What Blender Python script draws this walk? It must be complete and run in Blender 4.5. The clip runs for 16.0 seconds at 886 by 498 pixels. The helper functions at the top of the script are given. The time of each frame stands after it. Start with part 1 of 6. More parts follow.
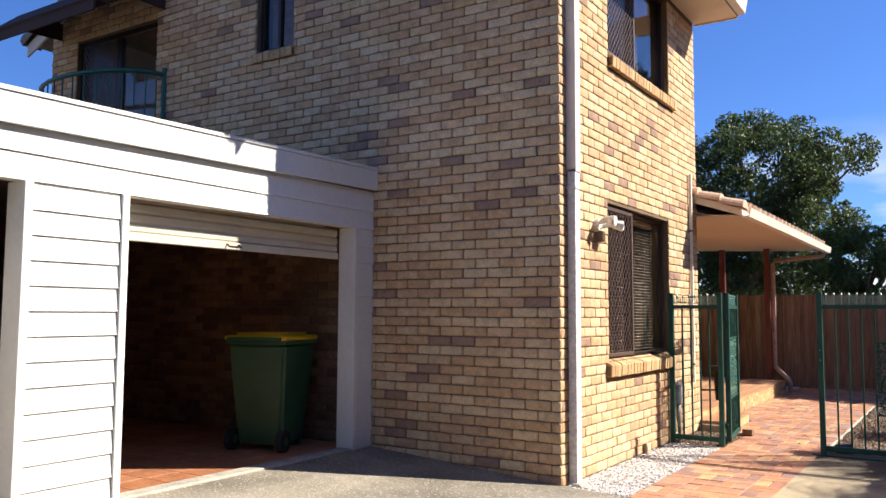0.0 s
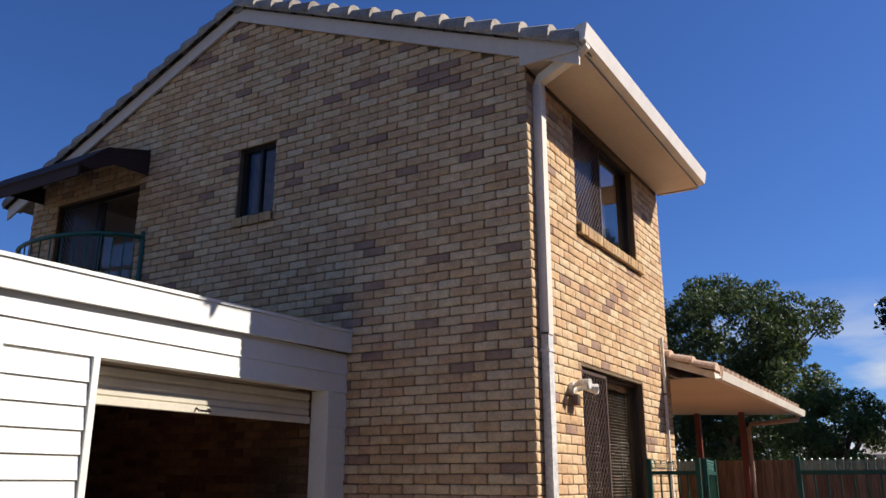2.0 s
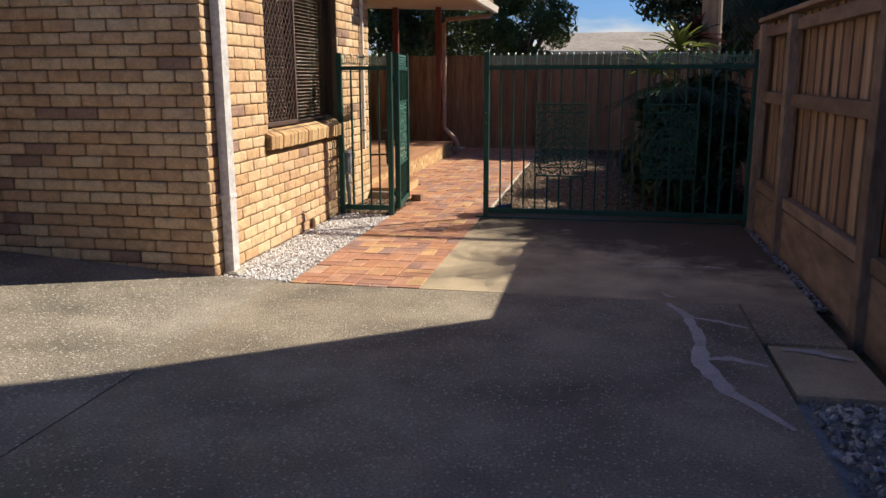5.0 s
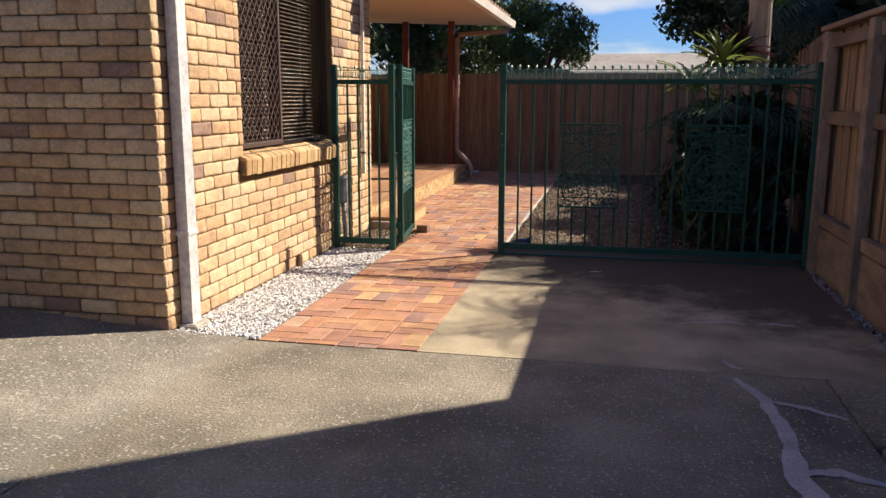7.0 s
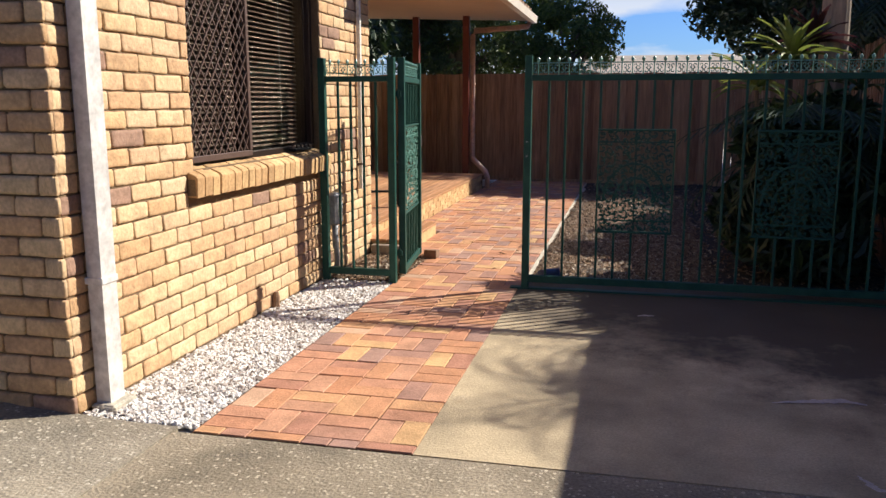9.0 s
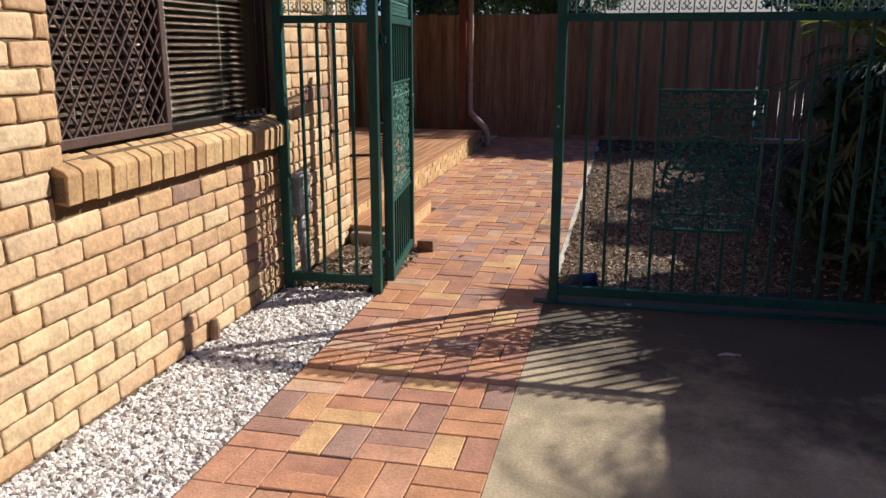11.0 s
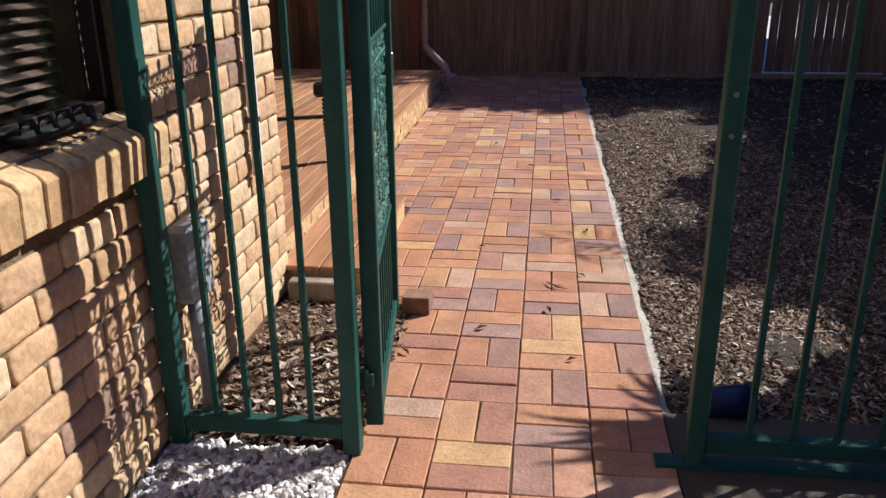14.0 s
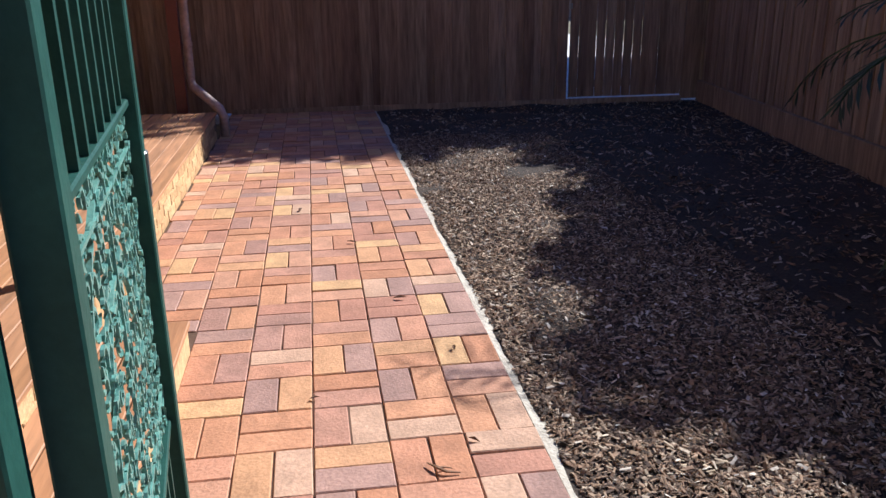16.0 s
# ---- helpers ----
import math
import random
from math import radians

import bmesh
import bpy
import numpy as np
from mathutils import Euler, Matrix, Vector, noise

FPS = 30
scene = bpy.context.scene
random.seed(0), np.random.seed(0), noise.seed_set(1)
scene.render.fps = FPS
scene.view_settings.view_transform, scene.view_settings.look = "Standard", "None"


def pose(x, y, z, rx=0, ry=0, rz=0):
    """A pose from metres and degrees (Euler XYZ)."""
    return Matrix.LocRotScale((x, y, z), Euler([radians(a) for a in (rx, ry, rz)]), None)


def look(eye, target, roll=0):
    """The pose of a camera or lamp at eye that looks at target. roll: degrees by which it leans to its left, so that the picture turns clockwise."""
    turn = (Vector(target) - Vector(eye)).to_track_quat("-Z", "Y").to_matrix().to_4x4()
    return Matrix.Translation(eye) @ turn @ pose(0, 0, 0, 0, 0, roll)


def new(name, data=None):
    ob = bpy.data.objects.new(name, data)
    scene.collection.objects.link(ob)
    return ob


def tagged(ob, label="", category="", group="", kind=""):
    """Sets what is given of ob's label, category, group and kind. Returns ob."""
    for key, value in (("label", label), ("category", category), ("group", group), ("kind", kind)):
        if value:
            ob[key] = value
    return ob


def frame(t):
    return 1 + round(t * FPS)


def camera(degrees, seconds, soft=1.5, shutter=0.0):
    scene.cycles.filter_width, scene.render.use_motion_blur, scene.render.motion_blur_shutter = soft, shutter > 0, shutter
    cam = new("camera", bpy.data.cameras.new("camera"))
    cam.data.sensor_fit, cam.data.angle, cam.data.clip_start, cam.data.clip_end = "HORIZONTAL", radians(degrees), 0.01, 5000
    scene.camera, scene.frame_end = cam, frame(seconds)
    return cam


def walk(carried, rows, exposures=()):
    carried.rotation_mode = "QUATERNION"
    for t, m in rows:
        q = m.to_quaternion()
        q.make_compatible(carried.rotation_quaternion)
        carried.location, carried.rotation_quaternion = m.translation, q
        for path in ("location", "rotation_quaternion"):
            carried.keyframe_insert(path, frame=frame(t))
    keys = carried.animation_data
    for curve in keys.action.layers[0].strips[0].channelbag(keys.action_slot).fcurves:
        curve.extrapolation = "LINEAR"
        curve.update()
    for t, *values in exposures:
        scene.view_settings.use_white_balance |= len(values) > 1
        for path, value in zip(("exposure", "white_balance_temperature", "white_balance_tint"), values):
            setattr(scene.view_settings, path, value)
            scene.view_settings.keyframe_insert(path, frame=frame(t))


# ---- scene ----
cam = camera(57.5, 16.0)
PATH = [
    (0, (-0.806, 1.161, 1.395), (-1.895, 2.831, 1.555), 0.3),
    (0.5, (-0.792, 1.041, 1.385), (-1.853, 2.703, 1.716), 0.6),
    (1, (-0.8, 1.114, 1.392), (-1.86, 2.727, 1.913), -0.1),
    (1.5, (-0.801, 1.122, 1.391), (-1.838, 2.7, 2.05), 0.3),
    (2, (-0.801, 1.121, 1.393), (-1.796, 2.765, 1.946), 0.1),
    (2.5, (-0.798, 1.096, 1.391), (-1.745, 2.822, 1.749), -0.4),
    (3, (-0.808, 1.171, 1.396), (-1.682, 2.965, 1.513), -1.1),
    (3.5, (-0.832, 1.35, 1.411), (-1.562, 3.208, 1.299), -0.1),
    (4, (-0.865, 1.593, 1.43), (-1.345, 3.504, 1.088), -1.4),
    (6.3, (-1.062, 2.763, 1.357), (-1.413, 4.683, 0.923), 0.1),
    (6.5, (-1.063, 2.878, 1.366), (-1.431, 4.799, 0.949), 0.5),
    (7, (-1.13, 3.166, 1.343), (-1.54, 5.089, 0.977), 0.2),
    (7.5, (-1.187, 3.464, 1.333), (-1.61, 5.391, 1.006), -0.2),
    (8, (-1.212, 3.807, 1.296), (-1.698, 5.719, 0.97), 0.7),
    (8.5, (-1.276, 4.146, 1.285), (-1.693, 6.071, 0.937), 0.1),
    (8.7, (-1.312, 4.266, 1.295), (-1.751, 6.186, 0.946), -0.3),
    (10.8, (-1.726, 5.783, 1.358), (-2.227, 7.662, 0.889), 1.3),
    (11, (-1.771, 5.923, 1.349), (-2.191, 7.817, 0.861), 0.0),
    (11.5, (-1.868, 6.302, 1.336), (-2.306, 8.177, 0.797), 0.1),
    (12, (-1.989, 6.653, 1.344), (-2.512, 8.506, 0.802), 1.3),
    (12.5, (-2.134, 7.025, 1.352), (-2.553, 8.881, 0.738), -0.2),
    (13, (-2.229, 7.379, 1.359), (-2.657, 9.233, 0.743), 0.2),
    (13.5, (-2.388, 7.713, 1.356), (-2.743, 9.576, 0.721), -1.29),
    (14, (-2.549, 8.101, 1.358), (-2.784, 9.969, 0.683), -0.48),
    (14.5, (-2.611, 8.431, 1.369), (-2.793, 10.323, 0.746), -0.34),
    (15, (-2.721, 8.706, 1.372), (-2.71, 10.611, 0.763), -0.9),
    (15.5, (-2.762, 9.092, 1.356), (-2.6, 10.988, 0.737), -1.14),
    (16, (-2.768, 9.426, 1.351), (-2.478, 11.299, 0.716), -0.63),
]
EXPOSURES = [(0.0, 1.15, 6500, 10), (0.5, 0.95, 6500, 10), (1.0, 0.66, 6450, 10), (1.5, 0.56, 6450, 10), (2.0, 0.55, 6400, 10), (2.5, 0.53, 6500, 10), (3.0, 0.44, 6600, 10), (3.5, 0.38, 6700, 10), (4.2, 0.38, 6900, 10), (6.3, 0.98, 6600, 10), (7.0, 0.76, 6700, 10), (8.0, 0.82, 6600, 10), (8.7, 0.82, 6600, 10), (11.0, 0.46, 6250, 10), (12.5, 0.41, 6100, 11), (13.5, 0.46, 5950, 12), (14.5, 0.62, 5800, 12), (16.0, 0.92, 5700, 12)]
walk(cam, [(t, look(eye, target, roll)) for t, eye, target, roll in PATH], EXPOSURES)

SUN_EL = 37.6
SUN_DIR = Vector((0.811, 0.585, math.tan(radians(SUN_EL)))).normalized()

world = bpy.data.worlds.new("world")
scene.world = world
world.use_nodes = True
wn = world.node_tree
sky = wn.nodes.new("ShaderNodeTexSky")
sky.sky_type, sky.sun_disc = "NISHITA", False
sky.sun_elevation = radians(SUN_EL)
sky.sun_rotation = math.atan2(SUN_DIR.x, SUN_DIR.y)
sky.altitude, sky.air_density, sky.dust_density, sky.ozone_density = 20, 1.0, 0.4, 2.5
back = wn.nodes["Background"]
back.inputs["Strength"].default_value = 0.05
rich = wn.nodes.new("ShaderNodeMix")
rich.data_type, rich.blend_type = "RGBA", "MULTIPLY"
rich.inputs["Factor"].default_value = 1.0
rich.inputs["B"].default_value = (0.56, 0.88, 1.54, 1)
wn.links.new(sky.outputs[0], rich.inputs["A"])
# soft fair-weather cloud low over the horizon
way = wn.nodes.new("ShaderNodeTexCoord")
split = wn.nodes.new("ShaderNodeSeparateXYZ")
wn.links.new(way.outputs["Generated"], split.inputs[0])
stretch = wn.nodes.new("ShaderNodeMapping")
stretch.inputs["Scale"].default_value = (3.0, 3.0, 11.0)
wn.links.new(way.outputs["Generated"], stretch.inputs["Vector"])
puff = wn.nodes.new("ShaderNodeTexNoise")
puff.inputs["Scale"].default_value, puff.inputs["Detail"].default_value = 2.2, 8
wn.links.new(stretch.outputs[0], puff.inputs["Vector"])
low = wn.nodes.new("ShaderNodeMapRange")
low.inputs["From Min"].default_value, low.inputs["From Max"].default_value = 0.22, 0.07
wn.links.new(split.outputs["Z"], low.inputs["Value"])
shape = wn.nodes.new("ShaderNodeMapRange")
shape.inputs["From Min"].default_value, shape.inputs["From Max"].default_value = 0.46, 0.66
wn.links.new(puff.outputs[0], shape.inputs["Value"])
cover = wn.nodes.new("ShaderNodeMath")
cover.operation = "MULTIPLY"
wn.links.new(low.outputs[0], cover.inputs[0])
wn.links.new(shape.outputs[0], cover.inputs[1])
cloud = wn.nodes.new("ShaderNodeMix")
cloud.data_type = "RGBA"
cloud.inputs["B"].default_value = (10.0, 10.2, 10.6, 1)
wn.links.new(cover.outputs[0], cloud.inputs["Factor"])
wn.links.new(rich.outputs["Result"], cloud.inputs["A"])
wn.links.new(cloud.outputs["Result"], back.inputs["Color"])

sun_data = bpy.data.lights.new("sun", "SUN")
sun_data.energy, sun_data.angle, sun_data.color = 5.0, radians(0.5), (1.0, 0.93, 0.82)
sun = new("sun", sun_data)
sun.matrix_basis = look(SUN_DIR * 40, (0, 0, 0))


# ---- materials ----
def material(name, colours, rough=0.8, metal=0.0, grain=60.0, grain_amount=0.25, stain=3.0, stain_amount=0.25,
             bump=0.3, bump_scale=0.0, vary="", spec=0.5, wave=None, stretch=(1, 1, 1), bump_dist=0.01):
    """Principled surface; colours: one or a palette picked by Object Info or island random (vary: object, island)."""
    m = bpy.data.materials.new(name)
    m.use_nodes = True
    t = m.node_tree
    n, l = t.nodes, t.links
    p = n["Principled BSDF"]
    p.inputs["Roughness"].default_value = rough
    p.inputs["Metallic"].default_value = metal
    p.inputs["Specular IOR Level"].default_value = spec
    tc = n.new("ShaderNodeTexCoord")
    mp = n.new("ShaderNodeMapping")
    mp.inputs["Scale"].default_value = stretch
    l.new(tc.outputs["Object"], mp.inputs["Vector"])
    rnd = None
    if vary == "object":
        rnd = n.new("ShaderNodeObjectInfo").outputs["Random"]
    elif vary == "island":
        rnd = n.new("ShaderNodeNewGeometry").outputs["Random Per Island"]
    if rnd:
        mul = n.new("ShaderNodeMath")
        mul.operation = "MULTIPLY"
        mul.inputs[1].default_value = 37.0
        l.new(rnd, mul.inputs[0])
        cmb = n.new("ShaderNodeCombineXYZ")
        for k in range(3):
            l.new(mul.outputs[0], cmb.inputs[k])
        l.new(cmb.outputs[0], mp.inputs["Location"])
    if len(colours) > 1:
        ramp = n.new("ShaderNodeValToRGB")
        ramp.color_ramp.interpolation = "CONSTANT" if vary else "LINEAR"
        e = ramp.color_ramp.elements
        while len(e) < len(colours):
            e.new(0.5)
        for k, c in enumerate(colours):
            e[k].position = k / len(colours) if vary else k / (len(colours) - 1)
            e[k].color = (*c, 1)
        if rnd:
            l.new(rnd, ramp.inputs[0])
        else:
            blot = n.new("ShaderNodeTexNoise")
            blot.inputs["Scale"].default_value = stain * 0.6
            blot.inputs["Detail"].default_value = 5
            l.new(mp.outputs[0], blot.inputs["Vector"])
            l.new(blot.outputs[0], ramp.inputs[0])
        col = ramp.outputs[0]
    else:
        rgb = n.new("ShaderNodeRGB")
        rgb.outputs[0].default_value = (*colours[0], 1)
        col = rgb.outputs[0]
    for scale, amount, detail in ((stain, stain_amount, 6), (grain, grain_amount, 4)):
        if amount <= 0:
            continue
        tex = n.new("ShaderNodeTexNoise")
        tex.inputs["Scale"].default_value = scale
        tex.inputs["Detail"].default_value = detail
        tex.inputs["Roughness"].default_value = 0.62
        l.new(mp.outputs[0], tex.inputs["Vector"])
        mr = n.new("ShaderNodeMapRange")
        mr.inputs["From Min"].default_value, mr.inputs["From Max"].default_value = 0.3, 0.7
        mr.inputs["To Min"].default_value, mr.inputs["To Max"].default_value = 1 - amount, 1 + amount * 0.6
        l.new(tex.outputs[0], mr.inputs["Value"])
        mx = n.new("ShaderNodeMix")
        mx.data_type, mx.blend_type = "RGBA", "MULTIPLY"
        mx.inputs["Factor"].default_value = 1.0
        l.new(col, mx.inputs["A"])
        l.new(mr.outputs[0], mx.inputs["B"])
        col = mx.outputs["Result"]
    l.new(col, p.inputs["Base Color"])
    if bump > 0:
        tb = n.new("ShaderNodeTexNoise")
        tb.inputs["Scale"].default_value = bump_scale or grain
        tb.inputs["Detail"].default_value = 6
        l.new(mp.outputs[0], tb.inputs["Vector"])
        b = n.new("ShaderNodeBump")
        b.inputs["Strength"].default_value = bump
        b.inputs["Distance"].default_value = bump_dist
        l.new(tb.outputs[0], b.inputs["Height"])
        l.new(b.outputs[0], p.inputs["Normal"])
    return m


def aggregate(name, dark, light, cell, share):
    """Exposed-aggregate concrete: small pebbles of several greys set in paste, with large stains."""
    m = material(name, [dark, tuple(0.5 * (a + b) for a, b in zip(dark, light)), dark], rough=0.85, grain=75, grain_amount=0.42, stain=1.3,
                 stain_amount=0.5, bump=0.7)
    t = m.node_tree
    n, l = t.nodes, t.links
    p = n["Principled BSDF"]
    vor = n.new("ShaderNodeTexVoronoi")
    vor.inputs["Scale"].default_value = cell
    tc = n.new("ShaderNodeTexCoord")
    l.new(tc.outputs["Object"], vor.inputs["Vector"])
    sep = n.new("ShaderNodeSeparateColor")
    l.new(vor.outputs["Color"], sep.inputs[0])
    gt = n.new("ShaderNodeMath")
    gt.operation = "GREATER_THAN"
    gt.inputs[1].default_value = 1 - share
    l.new(sep.outputs[0], gt.inputs[0])
    near = n.new("ShaderNodeMath")
    near.operation = "LESS_THAN"
    near.inputs[1].default_value = 0.42
    l.new(vor.outputs["Distance"], near.inputs[0])
    both = n.new("ShaderNodeMath")
    both.operation = "MULTIPLY"
    l.new(gt.outputs[0], both.inputs[0])
    l.new(near.outputs[0], both.inputs[1])
    mx = n.new("ShaderNodeMix")
    mx.data_type = "RGBA"
    l.new(both.outputs[0], mx.inputs["Factor"])
    src = p.inputs["Base Color"].links[0].from_socket
    l.new(src, mx.inputs["A"])
    mx.inputs["B"].default_value = (*light, 1)
    l.new(mx.outputs["Result"], p.inputs["Base Color"])
    return m


def glass_material(name, tint=(0.9, 0.92, 0.92), rough=0.02):
    m = bpy.data.materials.new(name)
    m.use_nodes = True
    p = m.node_tree.nodes["Principled BSDF"]
    p.inputs["Base Color"].default_value = (*tint, 1)
    p.inputs["Roughness"].default_value = rough
    p.inputs["Transmission Weight"].default_value = 1.0
    p.inputs["IOR"].default_value = 1.45
    return m


def leaf_material(name, colours, trans=0.35):
    m = material(name, colours, rough=0.5, grain=8, grain_amount=0.3, stain=0.8, stain_amount=0.3, bump=0, vary="island")
    t = m.node_tree
    n, l = t.nodes, t.links
    p = n["Principled BSDF"]
    tr = n.new("ShaderNodeBsdfTranslucent")
    l.new(p.inputs["Base Color"].links[0].from_socket, tr.inputs["Color"])
    mix = n.new("ShaderNodeMixShader")
    mix.inputs[0].default_value = trans
    l.new(p.outputs[0], mix.inputs[1])
    l.new(tr.outputs[0], mix.inputs[2])
    l.new(mix.outputs[0], n["Material Output"].inputs["Surface"])
    return m


BRICKS = [(0.62, 0.43, 0.245), (0.66, 0.47, 0.28), (0.58, 0.375, 0.205), (0.65, 0.48, 0.30), (0.55, 0.35, 0.19), (0.63, 0.425, 0.26), (0.59, 0.39, 0.22),
          (0.55, 0.35, 0.205), (0.67, 0.49, 0.295), (0.58, 0.37, 0.21), (0.34, 0.215, 0.155), (0.64, 0.45, 0.265), (0.56, 0.36, 0.205), (0.63, 0.445, 0.275)]
M_BRICK = material("brick_face", BRICKS, rough=0.9, grain=55, grain_amount=0.22, stain=9, stain_amount=0.25, bump=0.6, bump_scale=34, bump_dist=0.010, vary="object", spec=0.2)
M_BRICK_J = material("brick_face_joined", BRICKS, rough=0.9, grain=55, grain_amount=0.22, stain=9, stain_amount=0.25, bump=0.6, bump_scale=34, bump_dist=0.010, vary="island", spec=0.2)
M_MORTAR = material("mortar", [(0.18, 0.125, 0.076), (0.24, 0.17, 0.105)], rough=0.95, grain=140, grain_amount=0.3, stain=2, bump=0.6, spec=0.2)
PAVERS = [(0.45, 0.215, 0.125), (0.50, 0.25, 0.135), (0.40, 0.195, 0.13), (0.53, 0.29, 0.15), (0.36, 0.20, 0.15), (0.47, 0.235, 0.145), (0.33, 0.20, 0.16),
          (0.50, 0.265, 0.165), (0.46, 0.215, 0.115), (0.565, 0.345, 0.17), (0.42, 0.22, 0.15), (0.49, 0.24, 0.13), (0.52, 0.33, 0.22), (0.38, 0.23, 0.18)]
M_PAVER = material("paver_clay", PAVERS, rough=0.78, grain=90, grain_amount=0.22, stain=7, stain_amount=0.28, bump=0.3, vary="object", spec=0.3)
M_PAVER_J = material("paver_clay_joined", PAVERS, rough=0.78, grain=90, grain_amount=0.22, stain=7, stain_amount=0.28, bump=0.3, vary="island", spec=0.3)
M_JOINT = material("joint_sand", [(0.10, 0.065, 0.045), (0.16, 0.10, 0.07)], rough=1, grain=200, bump=0.4, spec=0.1)
M_AGG = aggregate("exposed_aggregate", (0.155, 0.124, 0.08), (0.46, 0.41, 0.33), 55, 0.19)
M_AGG2 = aggregate("worn_concrete", (0.19, 0.148, 0.093), (0.43, 0.37, 0.28), 62, 0.17)
M_SMOOTH = material("smooth_concrete", [(0.64, 0.52, 0.335), (0.42, 0.335, 0.215), (0.68, 0.56, 0.37)], rough=0.85, grain=90, grain_amount=0.25, stain=1.6, stain_amount=0.45, bump=0.35)


def grime_and_shade(m, colour, start, reach):
    """Old dirt and moss towards the gate, and shade painted in towards the fence, with a broken outline."""
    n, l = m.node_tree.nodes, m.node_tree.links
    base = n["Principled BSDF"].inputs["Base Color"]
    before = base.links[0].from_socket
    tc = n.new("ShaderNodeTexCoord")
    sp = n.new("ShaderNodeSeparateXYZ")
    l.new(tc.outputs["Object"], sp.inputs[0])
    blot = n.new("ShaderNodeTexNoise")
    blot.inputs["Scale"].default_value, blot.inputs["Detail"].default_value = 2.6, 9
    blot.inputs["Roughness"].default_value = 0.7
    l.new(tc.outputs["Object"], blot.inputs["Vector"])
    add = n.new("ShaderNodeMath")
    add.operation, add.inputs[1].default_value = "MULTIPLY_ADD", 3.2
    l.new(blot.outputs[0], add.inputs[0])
    # the slant darkens the colour towards the fence, standing in for shade there
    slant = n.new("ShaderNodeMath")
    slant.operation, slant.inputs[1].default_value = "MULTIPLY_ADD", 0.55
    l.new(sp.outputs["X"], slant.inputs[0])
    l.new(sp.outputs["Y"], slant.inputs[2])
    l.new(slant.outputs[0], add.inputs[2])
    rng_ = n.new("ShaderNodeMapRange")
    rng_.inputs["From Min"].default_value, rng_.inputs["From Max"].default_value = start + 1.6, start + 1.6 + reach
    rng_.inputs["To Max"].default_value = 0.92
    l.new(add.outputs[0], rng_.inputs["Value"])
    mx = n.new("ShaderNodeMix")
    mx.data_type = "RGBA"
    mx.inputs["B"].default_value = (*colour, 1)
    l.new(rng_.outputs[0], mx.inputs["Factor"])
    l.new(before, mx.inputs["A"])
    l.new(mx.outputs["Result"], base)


grime_and_shade(M_SMOOTH, (0.055, 0.042, 0.03), 7.75, 0.9)
M_CRACK = material("repair_mortar", [(0.54, 0.48, 0.45)], rough=0.9, grain=80, stain=6, bump=0.3)
M_EDGE = material("edge_haunch", [(0.50, 0.46, 0.38), (0.40, 0.36, 0.29)], rough=0.95, grain=70, stain=8, bump=0.7)
# near-white so that the slits in the fence gate show bright
M_SLIT_BACKDROP = material("slit_backdrop", [(0.76, 0.74, 0.69), (0.68, 0.66, 0.61)], rough=0.9, grain=40, stain=2, bump=0.3)
M_GROUND = material("lawn_soil", [(0.10, 0.11, 0.045), (0.16, 0.13, 0.07), (0.08, 0.10, 0.035)], rough=1, grain=30, stain=0.3, bump=0.6)
M_SOIL = material("mulch_soil", [(0.035, 0.025, 0.018), (0.065, 0.046, 0.032)], rough=1, grain=70, grain_amount=0.5, stain=4, bump=1.0)
M_CHIP = material("mulch_chip", [(0.20, 0.12, 0.07), (0.28, 0.18, 0.11), (0.09, 0.055, 0.034), (0.48, 0.38, 0.27), (0.23, 0.14, 0.085), (0.12, 0.075, 0.045), (0.33, 0.23, 0.15), (0.07, 0.043, 0.028)], rough=0.9, grain=90, bump=0.3, vary="island")
M_LITTER = material("dry_litter", [(0.42, 0.32, 0.21), (0.30, 0.20, 0.12), (0.56, 0.46, 0.34), (0.36, 0.24, 0.15), (0.24, 0.15, 0.09), (0.62, 0.55, 0.45)], rough=0.85, grain=60, bump=0.2, vary="island")
M_STONE = material("white_pebble", [(0.72, 0.69, 0.65), (0.80, 0.78, 0.75), (0.60, 0.56, 0.52), (0.76, 0.73, 0.69), (0.66, 0.62, 0.58), (0.40, 0.35, 0.31), (0.82, 0.80, 0.78), (0.24, 0.20, 0.17)], rough=0.8, grain=60, stain=20, bump=0.4, vary="island")
M_GREYSTONE = material("grey_pebble", [(0.25, 0.23, 0.21), (0.40, 0.37, 0.33), (0.17, 0.16, 0.15), (0.5, 0.46, 0.42)], rough=0.85, grain=60, stain=20, bump=0.4, vary="island")
M_WHITE = material("white_weatherboard", [(0.74, 0.73, 0.69)], rough=0.55, grain=25, grain_amount=0.05, stain=1.2, stain_amount=0.09, bump=0.08)
M_CREAM = material("cream_paint", [(0.66, 0.55, 0.44)], rough=0.5, grain=20, grain_amount=0.06, stain=1.5, stain_amount=0.12, bump=0.08)
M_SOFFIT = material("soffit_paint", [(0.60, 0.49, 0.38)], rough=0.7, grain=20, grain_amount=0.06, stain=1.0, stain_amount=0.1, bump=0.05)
M_GUTTER = material("gutter_paint", [(0.76, 0.68, 0.58)], rough=0.4, grain=20, grain_amount=0.05, stain=2, stain_amount=0.12, bump=0.05)
M_PIPE = material("galvanised_pipe", [(0.60, 0.58, 0.56), (0.72, 0.70, 0.68)], rough=0.55, metal=0.1, grain=30, stain=5, stain_amount=0.25, bump=0.1)
M_PIPE_P = material("pink_paint_pipe", [(0.60, 0.44, 0.36), (0.52, 0.37, 0.30)], rough=0.5, grain=30, stain=5, bump=0.1)
